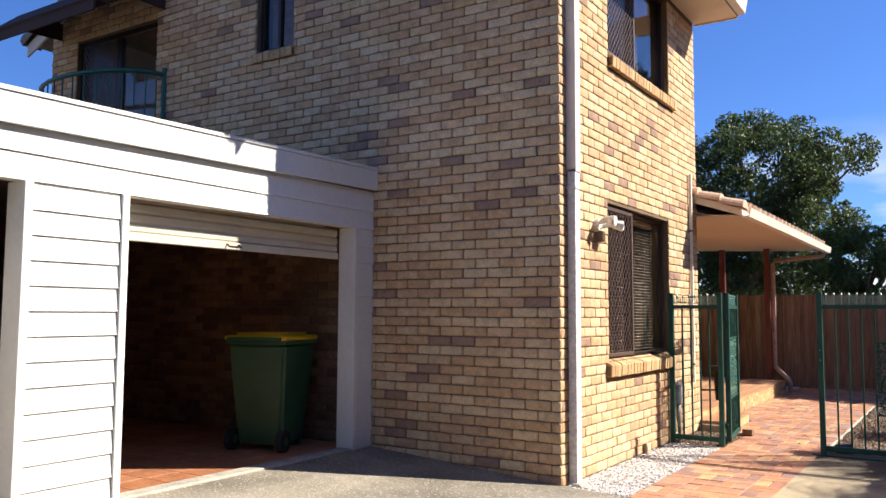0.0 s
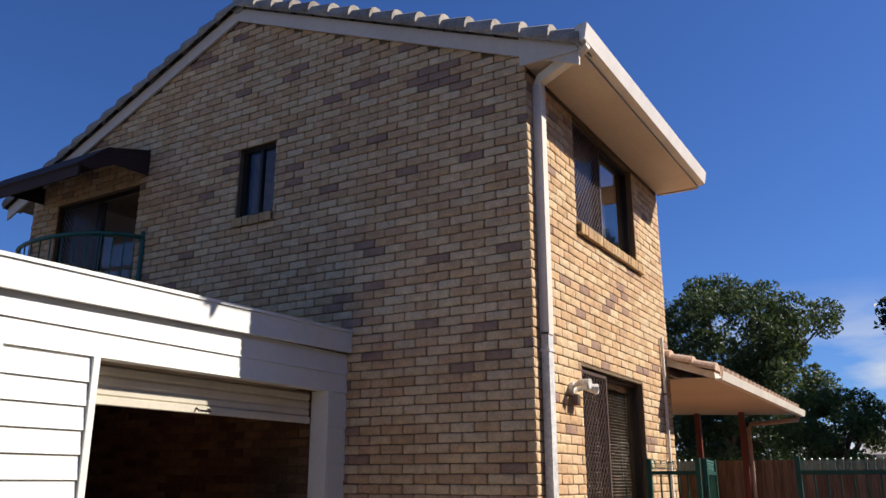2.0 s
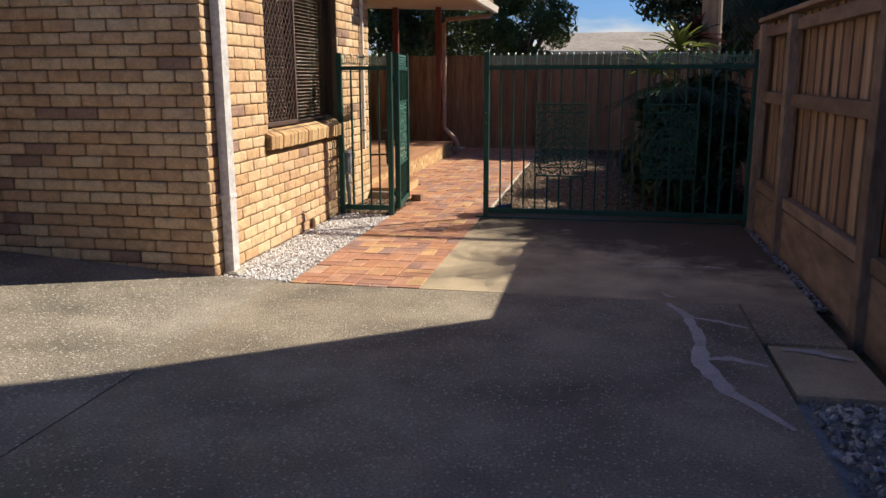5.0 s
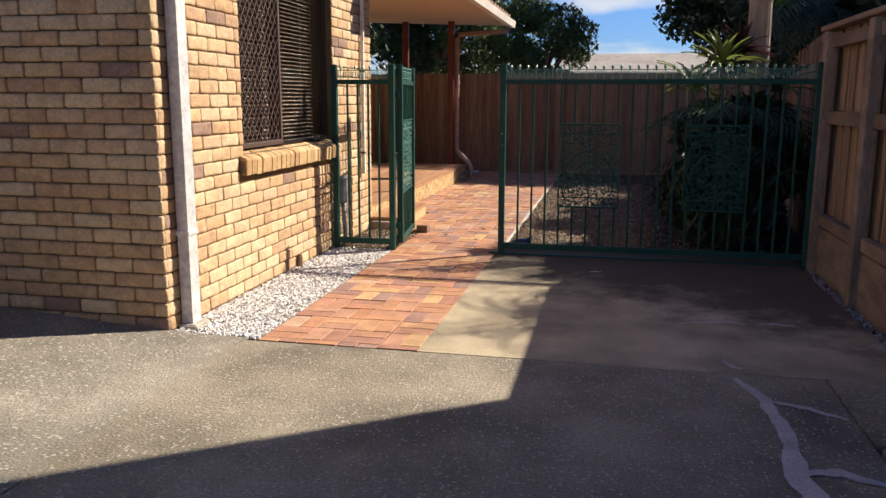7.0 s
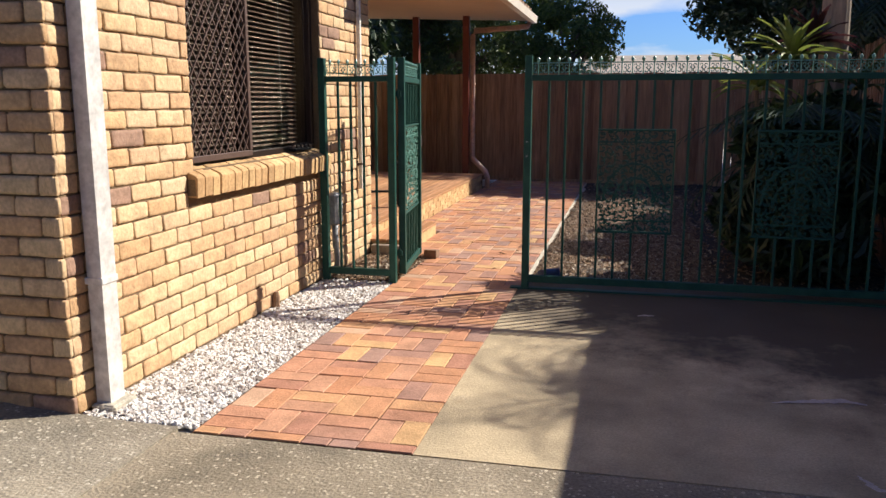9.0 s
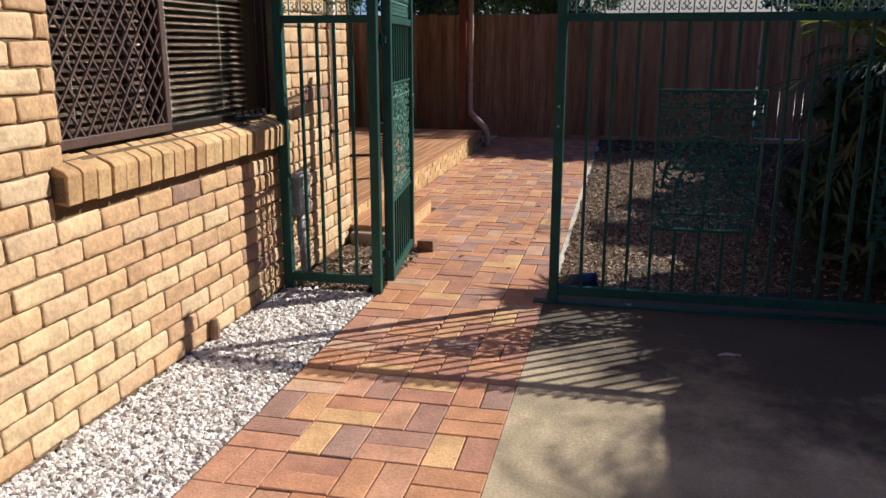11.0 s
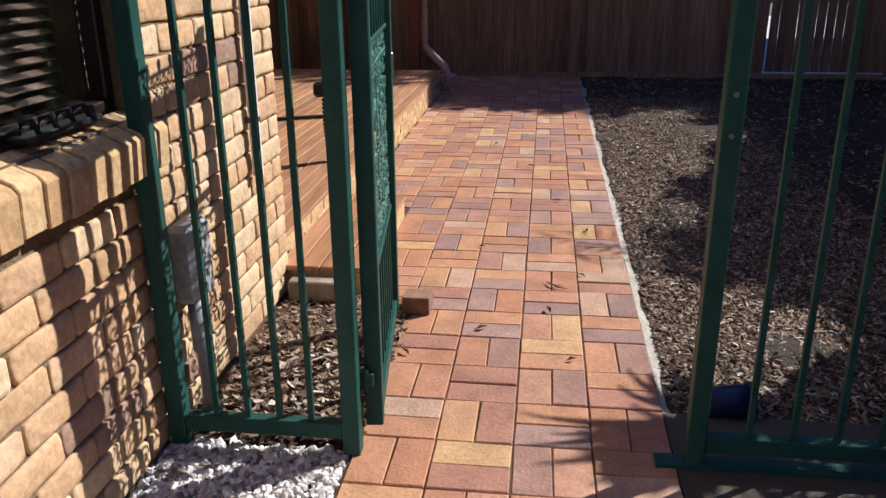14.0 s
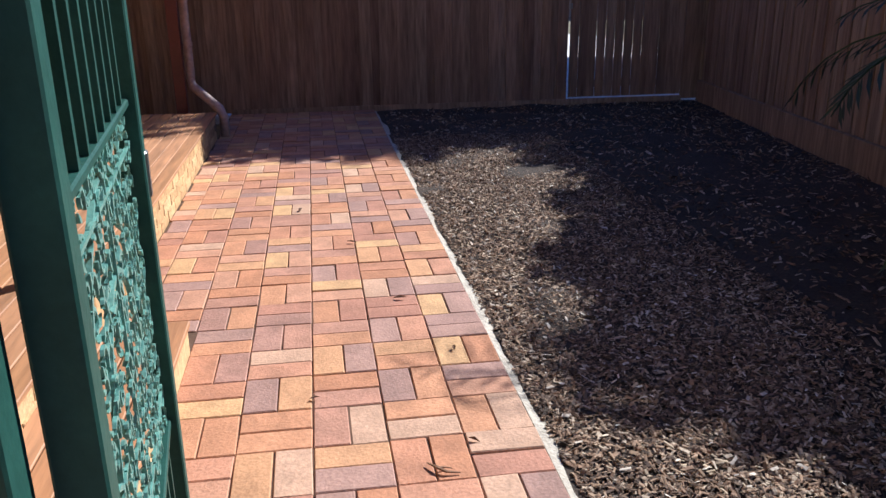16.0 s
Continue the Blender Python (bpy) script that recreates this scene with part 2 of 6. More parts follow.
M_TILE = material("roof_tile", [(0.30, 0.255, 0.21), (0.36, 0.31, 0.26), (0.25, 0.21, 0.18), (0.33, 0.29, 0.245)], rough=0.9, grain=40, stain=6, stain_amount=0.35, bump=0.5, vary="object")
M_TILE_T = material("terracotta_tile", [(0.55, 0.36, 0.24), (0.48, 0.30, 0.20), (0.60, 0.42, 0.30)], rough=0.9, grain=40, stain=6, bump=0.5, vary="object")
# dark so that the unseen roof throws little light up the gable wall
M_ROOFING = material("dark_roofing", [(0.16, 0.145, 0.13), (0.22, 0.20, 0.18)], rough=0.8, grain=20, stain=1.5, bump=0.2)
M_FRAME = material("bronze_aluminium", [(0.045, 0.03, 0.025)], rough=0.35, metal=0.6, grain=40, grain_amount=0.1, stain=3, stain_amount=0.15, bump=0.05)
M_GRILLE = material("grille_paint", [(0.10, 0.062, 0.05)], rough=0.45, grain=60, stain=8, bump=0.15)
M_BLIND = material("blind_slat", [(0.17, 0.12, 0.09)], rough=0.45, grain=30, grain_amount=0.1, stain=4, stain_amount=0.1, bump=0.05)
M_CURTAIN = material("net_curtain", [(0.42, 0.40, 0.40)], rough=0.9, grain=30, stain=4, bump=0.2, stretch=(1, 8, 0.3))
M_GLASS = glass_material("window_glass", (0.55, 0.56, 0.56))
M_SILLBRICK = material("sill_brick", [(0.56, 0.37, 0.185), (0.52, 0.33, 0.165), (0.60, 0.41, 0.215), (0.48, 0.30, 0.15)], rough=0.9, grain=50, stain=9, bump=0.6, bump_scale=30, vary="object", spec=0.2)
M_GREEN = material("green_gate_paint", [(0.021, 0.076, 0.061)], rough=0.5, grain=70, grain_amount=0.12, stain=8, stain_amount=0.25, bump=0.12, spec=0.15)
# paler than the gate paint: sun on the castings is put into the colour
M_CAST_SUNLIT = material("green_cast_iron_sunlit", [(0.13, 0.31, 0.265)], rough=0.36, grain=90, grain_amount=0.2, stain=12, bump=0.25, spec=0.6)
M_RAILGREEN = material("balcony_green", [(0.01, 0.09, 0.055)], rough=0.4, grain=50, stain=6, bump=0.1)
M_FENCE = material("paling_timber", [(0.30, 0.195, 0.125), (0.34, 0.23, 0.15), (0.25, 0.16, 0.105), (0.37, 0.26, 0.17), (0.31, 0.205, 0.13)], rough=0.9, grain=30, grain_amount=0.4, stain=5, stain_amount=0.3, bump=0.5, vary="object", stretch=(1, 1, 0.08), spec=0.2)
M_FENCE_R = material("fence_frame_timber", [(0.235, 0.17, 0.125), (0.27, 0.20, 0.15), (0.19, 0.135, 0.10)], rough=0.9, grain=28, grain_amount=0.35, stain=5, stain_amount=0.3, bump=0.5, vary="object", stretch=(1, 0.1, 0.3), spec=0.2)
M_DECK = material("deck_board", [(0.42, 0.21, 0.095), (0.47, 0.25, 0.12), (0.38, 0.185, 0.085), (0.45, 0.23, 0.115)], rough=0.6, grain=30, grain_amount=0.3, stain=5, bump=0.3, vary="object", stretch=(1, 0.08, 1))
M_MAROON = material("maroon_paint", [(0.14, 0.035, 0.028)], rough=0.4, grain=30, grain_amount=0.1, stain=4, stain_amount=0.2, bump=0.1)
M_AWNING = material("awning_canvas", [(0.045, 0.018, 0.013)], rough=0.8, grain=120, stain=3, bump=0.3)
M_BIN = material("bin_plastic", [(0.022, 0.075, 0.035)], rough=0.45, grain=60, grain_amount=0.1, stain=4, stain_amount=0.2, bump=0.08)
M_LID = material("lid_plastic", [(0.72, 0.44, 0.015)], rough=0.4, grain=60, grain_amount=0.1, stain=4, stain_amount=0.15, bump=0.05)
M_RUBBER = material("black_rubber", [(0.012, 0.012, 0.012)], rough=0.7, grain=60, stain=5, bump=0.1)
M_TERRA = material("garage_floor_tile", [(0.46, 0.19, 0.09), (0.42, 0.17, 0.085), (0.50, 0.22, 0.11)], rough=0.5, grain=40, stain=5, bump=0.1, vary="object")
M_ROLLER = material("roller_curtain", [(0.62, 0.56, 0.45)], rough=0.4, grain=25, grain_amount=0.06, stain=2, stain_amount=0.12, bump=0.04)
M_DARKWALL = material("plain_render", [(0.45, 0.36, 0.27)], rough=0.9, grain=30, stain=2, bump=0.2)
M_BLUE = material("blue_plastic", [(0.012, 0.022, 0.075)], rough=0.4, grain=40, stain=8, bump=0.05)
M_PVC = material("grey_plastic", [(0.30, 0.31, 0.33)], rough=0.5, grain=40, stain=10, bump=0.1)
M_WHITEPL = material("white_plastic", [(0.75, 0.72, 0.66)], rough=0.4, grain=40, stain=10, stain_amount=0.1, bump=0.05)
M_STEEL = material("steel_part", [(0.35, 0.35, 0.34)], rough=0.35, metal=0.9, grain=60, stain=10, bump=0.1)
M_BARK = material("tree_bark", [(0.13, 0.095, 0.07), (0.19, 0.145, 0.11)], rough=0.95, grain=20, grain_amount=0.4, stain=3, bump=0.9, stretch=(1, 1, 0.25))
M_STUMP = material("weathered_trunk", [(0.34, 0.28, 0.23), (0.26, 0.21, 0.17)], rough=0.95, grain=20, grain_amount=0.35, stain=3, bump=0.7, stretch=(1, 1, 0.2))
M_LEAF_A = leaf_material("leaf_olive", [(0.065, 0.10, 0.028), (0.085, 0.125, 0.035), (0.045, 0.075, 0.022), (0.11, 0.145, 0.04), (0.06, 0.085, 0.032)])
M_LEAF_B = leaf_material("leaf_dark", [(0.02, 0.042, 0.014), (0.03, 0.055, 0.018), (0.018, 0.035, 0.014), (0.04, 0.065, 0.02)], 0.15)
M_LEAF_C = leaf_material("leaf_light", [(0.12, 0.17, 0.035), (0.09, 0.14, 0.03), (0.15, 0.19, 0.05), (0.08, 0.12, 0.03)])
M_PALM = leaf_material("palm_frond", [(0.022, 0.05, 0.018), (0.032, 0.066, 0.022), (0.018, 0.04, 0.014)], 0.25)
M_YELLOWLEAF = leaf_material("variegated_leaf", [(0.36, 0.33, 0.06), (0.22, 0.27, 0.06), (0.14, 0.20, 0.05), (0.50, 0.38, 0.08)], 0.3)
M_LEAF_STRAP = leaf_material("strap_leaf", [(0.06, 0.10, 0.03), (0.09, 0.13, 0.04), (0.05, 0.08, 0.03)], 0.25)
M_REDLEAF = leaf_material("purple_leaf", [(0.06, 0.018, 0.022), (0.09, 0.03, 0.03), (0.045, 0.02, 0.02)], 0.3)
M_DEADLEAF = material("dead_leaf", [(0.24, 0.13, 0.07), (0.30, 0.18, 0.10), (0.18, 0.09, 0.05)], rough=0.8, grain=40, stain=20, bump=0.2, vary="object")
M_FARROOF = material("far_roof", [(0.42, 0.36, 0.29), (0.36, 0.31, 0.25)], rough=0.9, grain=6, stain=0.8, bump=0.3)
# darker, redder house brick; the garage's dimness is put into the colour
M_BRICK_DIM = material("inner_brick_dim", [(0.27, 0.15, 0.085), (0.21, 0.115, 0.068), (0.30, 0.17, 0.10), (0.17, 0.095, 0.06)], rough=0.95, grain=30, stain=4, bump=0.3, vary="island")
M_WOODBLOCK = material("timber_block", [(0.26, 0.15, 0.09)], rough=0.85, grain=30, stain=6, bump=0.4, stretch=(1, 0.2, 1))


# ---- builders ----
def box(bm, x0, x1, y0, y1, z0, z1, bevel=0.0):
    r = bmesh.ops.create_cube(bm, size=1.0)
    vs = r["verts"]
    for v in vs:
        v.co = Vector(((x0 + x1) / 2 + v.co.x * (x1 - x0), (y0 + y1) / 2 + v.co.y * (y1 - y0), (z0 + z1) / 2 + v.co.z * (z1 - z0)))
    if bevel > 0:
        es = list({e for v in vs for e in v.link_edges})
        bmesh.ops.bevel(bm, geom=es, offset=bevel, segments=1, affect="EDGES")


def tube(bm, pts, radius, sides=8, cap=True):
    """A round bar along points; radius one number or one per point."""
    pts = [Vector(p) for p in pts]
    rings = []
    for i, p in enumerate(pts):
        d = (pts[min(i + 1, len(pts) - 1)] - pts[max(i - 1, 0)]).normalized()
        a = Vector((0, 0, 1)) if abs(d.z) < 0.9 else Vector((1, 0, 0))
        u = d.cross(a).normalized()
        w = d.cross(u).normalized()
        r = radius[i] if isinstance(radius, (list, tuple)) else radius
        rings.append([bm.verts.new(p + (u * math.cos(2 * math.pi * (k + 0.5) / sides) + w * math.sin(2 * math.pi * (k + 0.5) / sides)) * r) for k in range(sides)])
    for a, b in zip(rings, rings[1:]):
        for k in range(sides):
            bm.faces.new((a[k], a[(k + 1) % sides], b[(k + 1) % sides], b[k]))
    if cap:
        bm.faces.new(rings[0][::-1])
        bm.faces.new(rings[-1])


def prism(bm, outline, axis, a, b):
    """Extrudes a polygon given in the two other axes along axis from a to b."""
    def at(p, v):
        return Vector((v, p[0], p[1])) if axis == "x" else Vector((p[0], v, p[1])) if axis == "y" else Vector((p[0], p[1], v))
    lo = [bm.verts.new(at(p, a)) for p in outline]
    hi = [bm.verts.new(at(p, b)) for p in outline]
    bm.faces.new(lo)
    bm.faces.new(hi[::-1])
    for i in range(len(outline)):
        j = (i + 1) % len(outline)
        bm.faces.new((lo[i], hi[i], hi[j], lo[j]))


def mesh_of(name, bm, mat, smooth=False):
    bmesh.ops.recalc_face_normals(bm, faces=bm.faces)
    me = bpy.data.meshes.new(name)
    bm.to_mesh(me)
    bm.free()
    me.materials.append(mat)
    if smooth:
        for p in me.polygons:
            p.use_smooth = True
    return me


def hang(ob, parent):
    ob.parent = parent
    if parent.type == "EMPTY":
        ob.matrix_parent_inverse = parent.matrix_basis.inverted()
    return ob


def part(name, bm, mat, parent, label="", m=None, smooth=False):
    if m is not None:
        bm.transform(m)
    ob = hang(new(name, mesh_of(name, bm, mat, smooth)), parent)
    return tagged(ob, label)


def thing(name, label, category, place=(0, 0, 0), group="", kind=""):
    ob = new(name)
    ob.empty_display_size = 0.1
    ob.matrix_basis = Matrix.Translation(place)
    return tagged(ob, label, category, group, kind)


def solid(name, bm, mat, label, category, kind="", group="", smooth=False):
    return tagged(new(name, mesh_of(name, bm, mat, smooth)), label, category, group, kind)


def piece(name, me, parent, m):
    ob = new(name, me)
    ob.parent = parent
    if parent.type == "EMPTY":
        ob.matrix_parent_inverse = parent.matrix_basis.inverted()
    ob.matrix_basis = m
    return ob


def joined(name, verts, faces, mat, parent=None, smooth=False):
    me = bpy.data.meshes.new(name)
    me.from_pydata(verts, [], faces)
    me.materials.append(mat)
    if smooth:
        for p in me.polygons:
            p.use_smooth = True
    ob = new(name, me)
    if parent is not None:
        hang(ob, parent)
    ob["kind"] = "stuff"
    return ob


# brick template: unit length and height, chamfered front; u along the wall, w outward
def brick_template(rng, length, height, proud, deep=0.004):
    L, Hh = length / 2, height / 2
    around = [(-1, -0.72), (-0.93, -1), (-0.3, -1), (0.35, -1), (0.93, -1), (1, -0.72), (1, 0.72), (0.93, 1), (0.3, 1), (-0.35, 1), (-0.93, 1), (-1, 0.72)]
    edge = [(rng.uniform(-0.0022, 0.0022), rng.uniform(-0.0026, 0.0026)) for _ in around]
    vs = []
    for w, ins in ((-deep, 0.0), (proud * 0.55, 0.0), (proud * 0.92, 0.004), (proud, 0.014)):
        for (su, sz), (ju, jz) in zip(around, edge):
            j = rng.uniform(-0.0022, 0.0018) if w > proud * 0.6 else 0.0
            vs.append((su * (L - ins) + ju, -w - j, sz * (Hh - ins) + jz))
    n = len(around)
    for cu in (-0.45, 0.05, 0.5):
        vs.append((cu * L, -proud - rng.uniform(-0.0015, 0.003), rng.uniform(-0.3, 0.3) * Hh))
    fs = []
    for r in (0, n, 2 * n):
        for k in range(n):
            fs.append((r + k, r + (k + 1) % n, r + n + (k + 1) % n, r + n + k))
    o, c = 3 * n, 4 * n
    fs += [(o, o + 1, c), (o + 1, o + 2, c), (o + 2, c + 1, c), (o + 2, o + 3, c + 1), (o + 3, c + 2, c + 1), (o + 3, o + 4, c + 2), (o + 4, o + 5, c + 2), (o + 5, o + 6, c + 2),
           (o + 6, o + 7, c + 2), (o + 7, o + 8, c + 2), (o + 8, c + 1, c + 2), (o + 8, o + 9, c + 1), (o + 9, c, c + 1), (o + 9, o + 10, c), (o + 10, o + 11, c), (o + 11, o, c)]
    return vs, fs


# ---- plan ----
AX, BY = -3.64, 7.28          # side wall plane x, gable wall plane y
WEST, NORTH = -11.16, 11.30   # far ends of the brick wing
GX = -5.60                   # garage front
FALL = 0.016                 # slope of the garage roof
APEX = (-7.40, 6.82)
EAVE_Z = 5.24
COURSE, BLEN = 0.0855, 0.244
FLOOR_G = 0.16


def cells(u0, u1, z0, z1, openings):
    us = sorted({u0, u1, *[min(max(o[k], u0), u1) for o in openings for k in (0, 1)]})
    zs = sorted({z0, z1, *[min(max(o[k], z0), z1) for o in openings for k in (2, 3)]})
    for a, b in zip(us, us[1:]):
        for c, d in zip(zs, zs[1:]):
            um, zm = (a + b) / 2, (c + d) / 2
            if not any(o[0] < um < o[1] and o[2] < zm < o[3] for o in openings):
                yield a, b, c, d


SIDE_OPEN = [(8.33, 10.16, 0.965, 2.45), (8.38, 10.25, 3.90, 5.06)]
GABLE_OPEN = [(-7.24, -6.69, 4.22, 5.05), (-10.58, -8.95, 2.9, 4.95)]


def wall_gable():
    bm = bmesh.new()
    for a, b, c, d in cells(WEST, AX, -0.1, EAVE_Z, GABLE_OPEN):
        box(bm, a, b, BY, BY + 0.23, c, d)
    prism(bm, [(WEST, EAVE_Z), (AX, EAVE_Z), APEX], "y", BY, BY + 0.23)
    return solid("wall_south", bm, M_MORTAR, "tan face-brick gable wall with raked mortar joints", "wall", "structure")


def wall_side():
    bm = bmesh.new()
    for a, b, c, d in cells(BY + 0.231, NORTH, -0.1, EAVE_Z, SIDE_OPEN):
        box(bm, AX - 0.23, AX, a, b, c, d)
    return solid("wall_east", bm, M_MORTAR, "sunlit tan face-brick side wall with two windows", "wall", "structure")


def bricks_for(u0, u1, z0, z1, openings, rake=None):
    out = []
    n = int((z1 - z0) / COURSE)
    for r in range(n):
        za = z0 + r * COURSE
        zb = za + COURSE
        u = u0 - (BLEN / 2 if r % 2 else 0)
        while u < u1:
            a, b = max(u, u0), min(u + BLEN, u1)
            spans = [(a, b)]
            for o in openings:
                if o[2] < (za + zb) / 2 < o[3]:
                    nxt = []
                    for s, e in spans:
                        if e <= o[0] or s >= o[1]:
                            nxt.append((s, e))
                        else:
                            if s < o[0]:
                                nxt.append((s, o[0]))
                            if e > o[1]:
                                nxt.append((o[1], e))
                    spans = nxt
            for s, e in spans:
                if e - s > 0.03 and (rake is None or zb < rake((s + e) / 2) - 0.0):
                    out.append((s, e, za, zb))
            u += BLEN
    return out


def lay_bricks(wall, rects, place, turn, near, mat, mat_joined, seed, proud):
    """place(u, z): a point of the wall's face; turn: degrees about z; near(u, z): laid as single bricks."""
    rng = random.Random(seed)
    temps = [brick_template(rng, BLEN - 0.0085, COURSE - 0.0085, proud) for _ in range(8)]
    meshes = []
    for vs, fs in temps:
        me = bpy.data.meshes.new("brick")
        me.from_pydata(vs, [], fs)
        me.materials.append(mat)
        me.polygons.foreach_set("use_smooth", [True] * len(me.polygons))
        meshes.append(me)
    base = Matrix.Rotation(radians(turn), 4, "Z")
    V, F = [], []
    count = 0
    for s, e, za, zb in rects:
        k = rng.randrange(8)
        um, zm = (s + e) / 2, (za + zb) / 2
        sc = max((e - s - 0.0085), 0.015) / (BLEN - 0.0085)
        m = Matrix.Translation(place(um, zm)) @ base @ Matrix.Rotation(rng.gauss(0, 0.006), 4, "Y") @ Matrix.Rotation(rng.gauss(0, 0.008), 4, "Z") @ Matrix.Diagonal((sc, rng.uniform(0.75, 1.3), 1, 1))
        if near(um, zm) and count < 300:
            piece("brick", meshes[k], wall, m)
            count += 1
        else:
            o = len(V)
            V.extend([tuple(m @ Vector(v)) for v in temps[k][0]])
            F.extend([tuple(o + i for i in f) for f in temps[k][1]])
    joined("brickwork", V, F, mat_joined, wall, True)


# ---- ground, drive, path ----
def ground():
    bm = bmesh.new()
    bmesh.ops.create_grid(bm, x_segments=2, y_segments=2, size=900)
    bmesh.ops.translate(bm, verts=bm.verts, vec=(0, 0, -0.12))
    return solid("ground", bm, M_GROUND, "dry grassy ground reaching to the horizon", "ground", "structure")


def drive_z(x, y):
    return max(0.0, min(1.0, (-3.45 - x) / 2.1)) * 0.15


def slab(name, x0, x1, y0, y1, mat, label, nx=12, ny=8, dz=0.0):
    bm = bmesh.new()
    gx = [x0 + (x1 - x0) * i / nx for i in range(nx + 1)]
    gy = [y0 + (y1 - y0) * i / ny for i in range(ny + 1)]
    top = [[bm.verts.new((x, y, drive_z(x, y) + dz)) for y in gy] for x in gx]
    for i in range(nx):
        for j in range(ny):
            bm.faces.new((top[i][j], top[i + 1][j], top[i + 1][j + 1], top[i][j + 1]))
    geo = bmesh.ops.extrude_face_region(bm, geom=list(bm.faces))
    for v in geo["geom"]:
        if isinstance(v, bmesh.types.BMVert):
            v.co.z -= 0.1
    return solid(name, bm, mat, label, "driveway", "structure")


ground()
slab("driveway", -5.57, -3.155, -5.0, BY - 0.004, M_AGG, "exposed-aggregate concrete driveway slab rising to the garage")
slab("driveway", -3.145, -0.09, -5.0, 7.225, M_AGG2, "worn grey concrete driveway slab with pale repair lines")
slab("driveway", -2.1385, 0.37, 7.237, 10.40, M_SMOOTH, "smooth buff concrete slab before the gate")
# added backdrop behind the fence; it stands in for daylight through the slits
slab("driveway", -5.0, 4.5, 18.42, 31.0, M_SLIT_BACKDROP, "pale slab added behind the back fence to brighten the gate slits", 3, 3, -0.1)
slab("driveway", -30, -5.58, -5.0, 0.55, M_AGG2, "plain concrete apron", 2, 2, -0.11)
slab("driveway", -0.08, 0.34, 6.45, 7.22, M_AGG2, "small concrete infill slab beside the fence", 2, 2, 0.006)
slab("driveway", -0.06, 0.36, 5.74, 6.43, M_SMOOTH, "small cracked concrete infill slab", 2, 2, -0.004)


def mound(name, x0, x1, y0, y1, z, mat, label, category, rough=0.02, step=0.08):
    bm = bmesh.new()
    nx, ny = max(2, int((x1 - x0) / step)), max(2, int((y1 - y0) / step))
    rows = [[bm.verts.new((x0 + (x1 - x0) * i / nx, y0 + (y1 - y0) * j / ny,
                           z + rough * noise.noise(Vector((x0 + i * step * 2.1, y0 + j * step * 2.1, 3.1))))) for j in range(ny + 1)] for i in range(nx + 1)]
    for i in range(nx):
        for j in range(ny):
            bm.faces.new((rows[i][j], rows[i + 1][j], rows[i + 1][j + 1], rows[i][j + 1]))
    return solid(name, bm, mat, label, category, "structure")


def scatter(name, count, x0, x1, y0, y1, z, size, flat, mat, label, category, seed, long=1.0, rough=0.02, dens=None):
    """Loose stones or chips as one body of many small shapes."""
    rng = random.Random(seed)
    b = bmesh.new()
    bmesh.ops.create_icosphere(b, subdivisions=1, radius=1.0)
    tv = [v.co.copy() for v in b.verts]
    tf = [tuple(v.index for v in f.verts) for f in b.faces]
    b.free()
    V, F = [], []
    if long == 1.0:
        tv = [Vector(c) for c in ((-0.9, -0.5, -0.6), (0.7, -0.9, -0.7), (0.95, 0.4, -0.5), (-0.3, 0.95, -0.6), (-0.95, 0.1, 0.2), (0.1, -0.95, 0.35), (0.9, -0.1, 0.3), (0.1, 0.85, 0.4), (-0.35, -0.3, 0.85), (0.4, 0.15, 0.9))]
        tf = [(0, 1, 5), (1, 6, 5), (1, 2, 6), (2, 7, 6), (2, 3, 7), (3, 4, 7), (3, 0, 4), (0, 5, 4), (4, 5, 8), (5, 9, 8), (5, 6, 9), (6, 7, 9), (7, 8, 9), (4, 8, 7)]
    if long > 1:
        tv = [Vector(c) for c in ((-1, -1, 0), (1, -1, 0), (1, 1, 0), (-1, 1, 0), (-0.8, -0.8, 1), (0.8, -0.8, 1), (0.8, 0.8, 1), (-0.8, 0.8, 1))]
        tf = [(4, 5, 6, 7), (0, 1, 5, 4), (1, 2, 6, 5), (2, 3, 7, 6), (3, 0, 4, 7)]
    n = 0
    while n < count:
        x, y = rng.uniform(x0, x1), rng.uniform(y0, y1)
        if dens and rng.random() > dens(x, y):
            continue
        n += 1
        s = size * rng.uniform(0.45, 1.35)
        sx, sy, sz = s * rng.uniform(0.7, 1.3) * long, s * rng.uniform(0.6, 1.1), s * flat * rng.uniform(0.6, 1.2)
        rot = Euler((rng.gauss(0, 0.35), rng.gauss(0, 0.35), rng.uniform(0, 6.28))).to_matrix()
        zz = z + rng.uniform(-0.1, 0.6) * sz
        o = len(V)
        for v in tv:
            q = rot @ Vector((v.x * sx * rng.uniform(0.6, 1.25), v.y * sy * rng.uniform(0.6, 1.25), v.z * sz))
            V.append((x + q.x, y + q.y, zz + q.z))
        F.extend([tuple(o + i for i in f) for f in tf])
    ob = joined(name, V, F, mat)
    return tagged(ob, label, category, kind="stuff")


PX, PY = 0.2325, 0.2385
PATH_R = -2.14


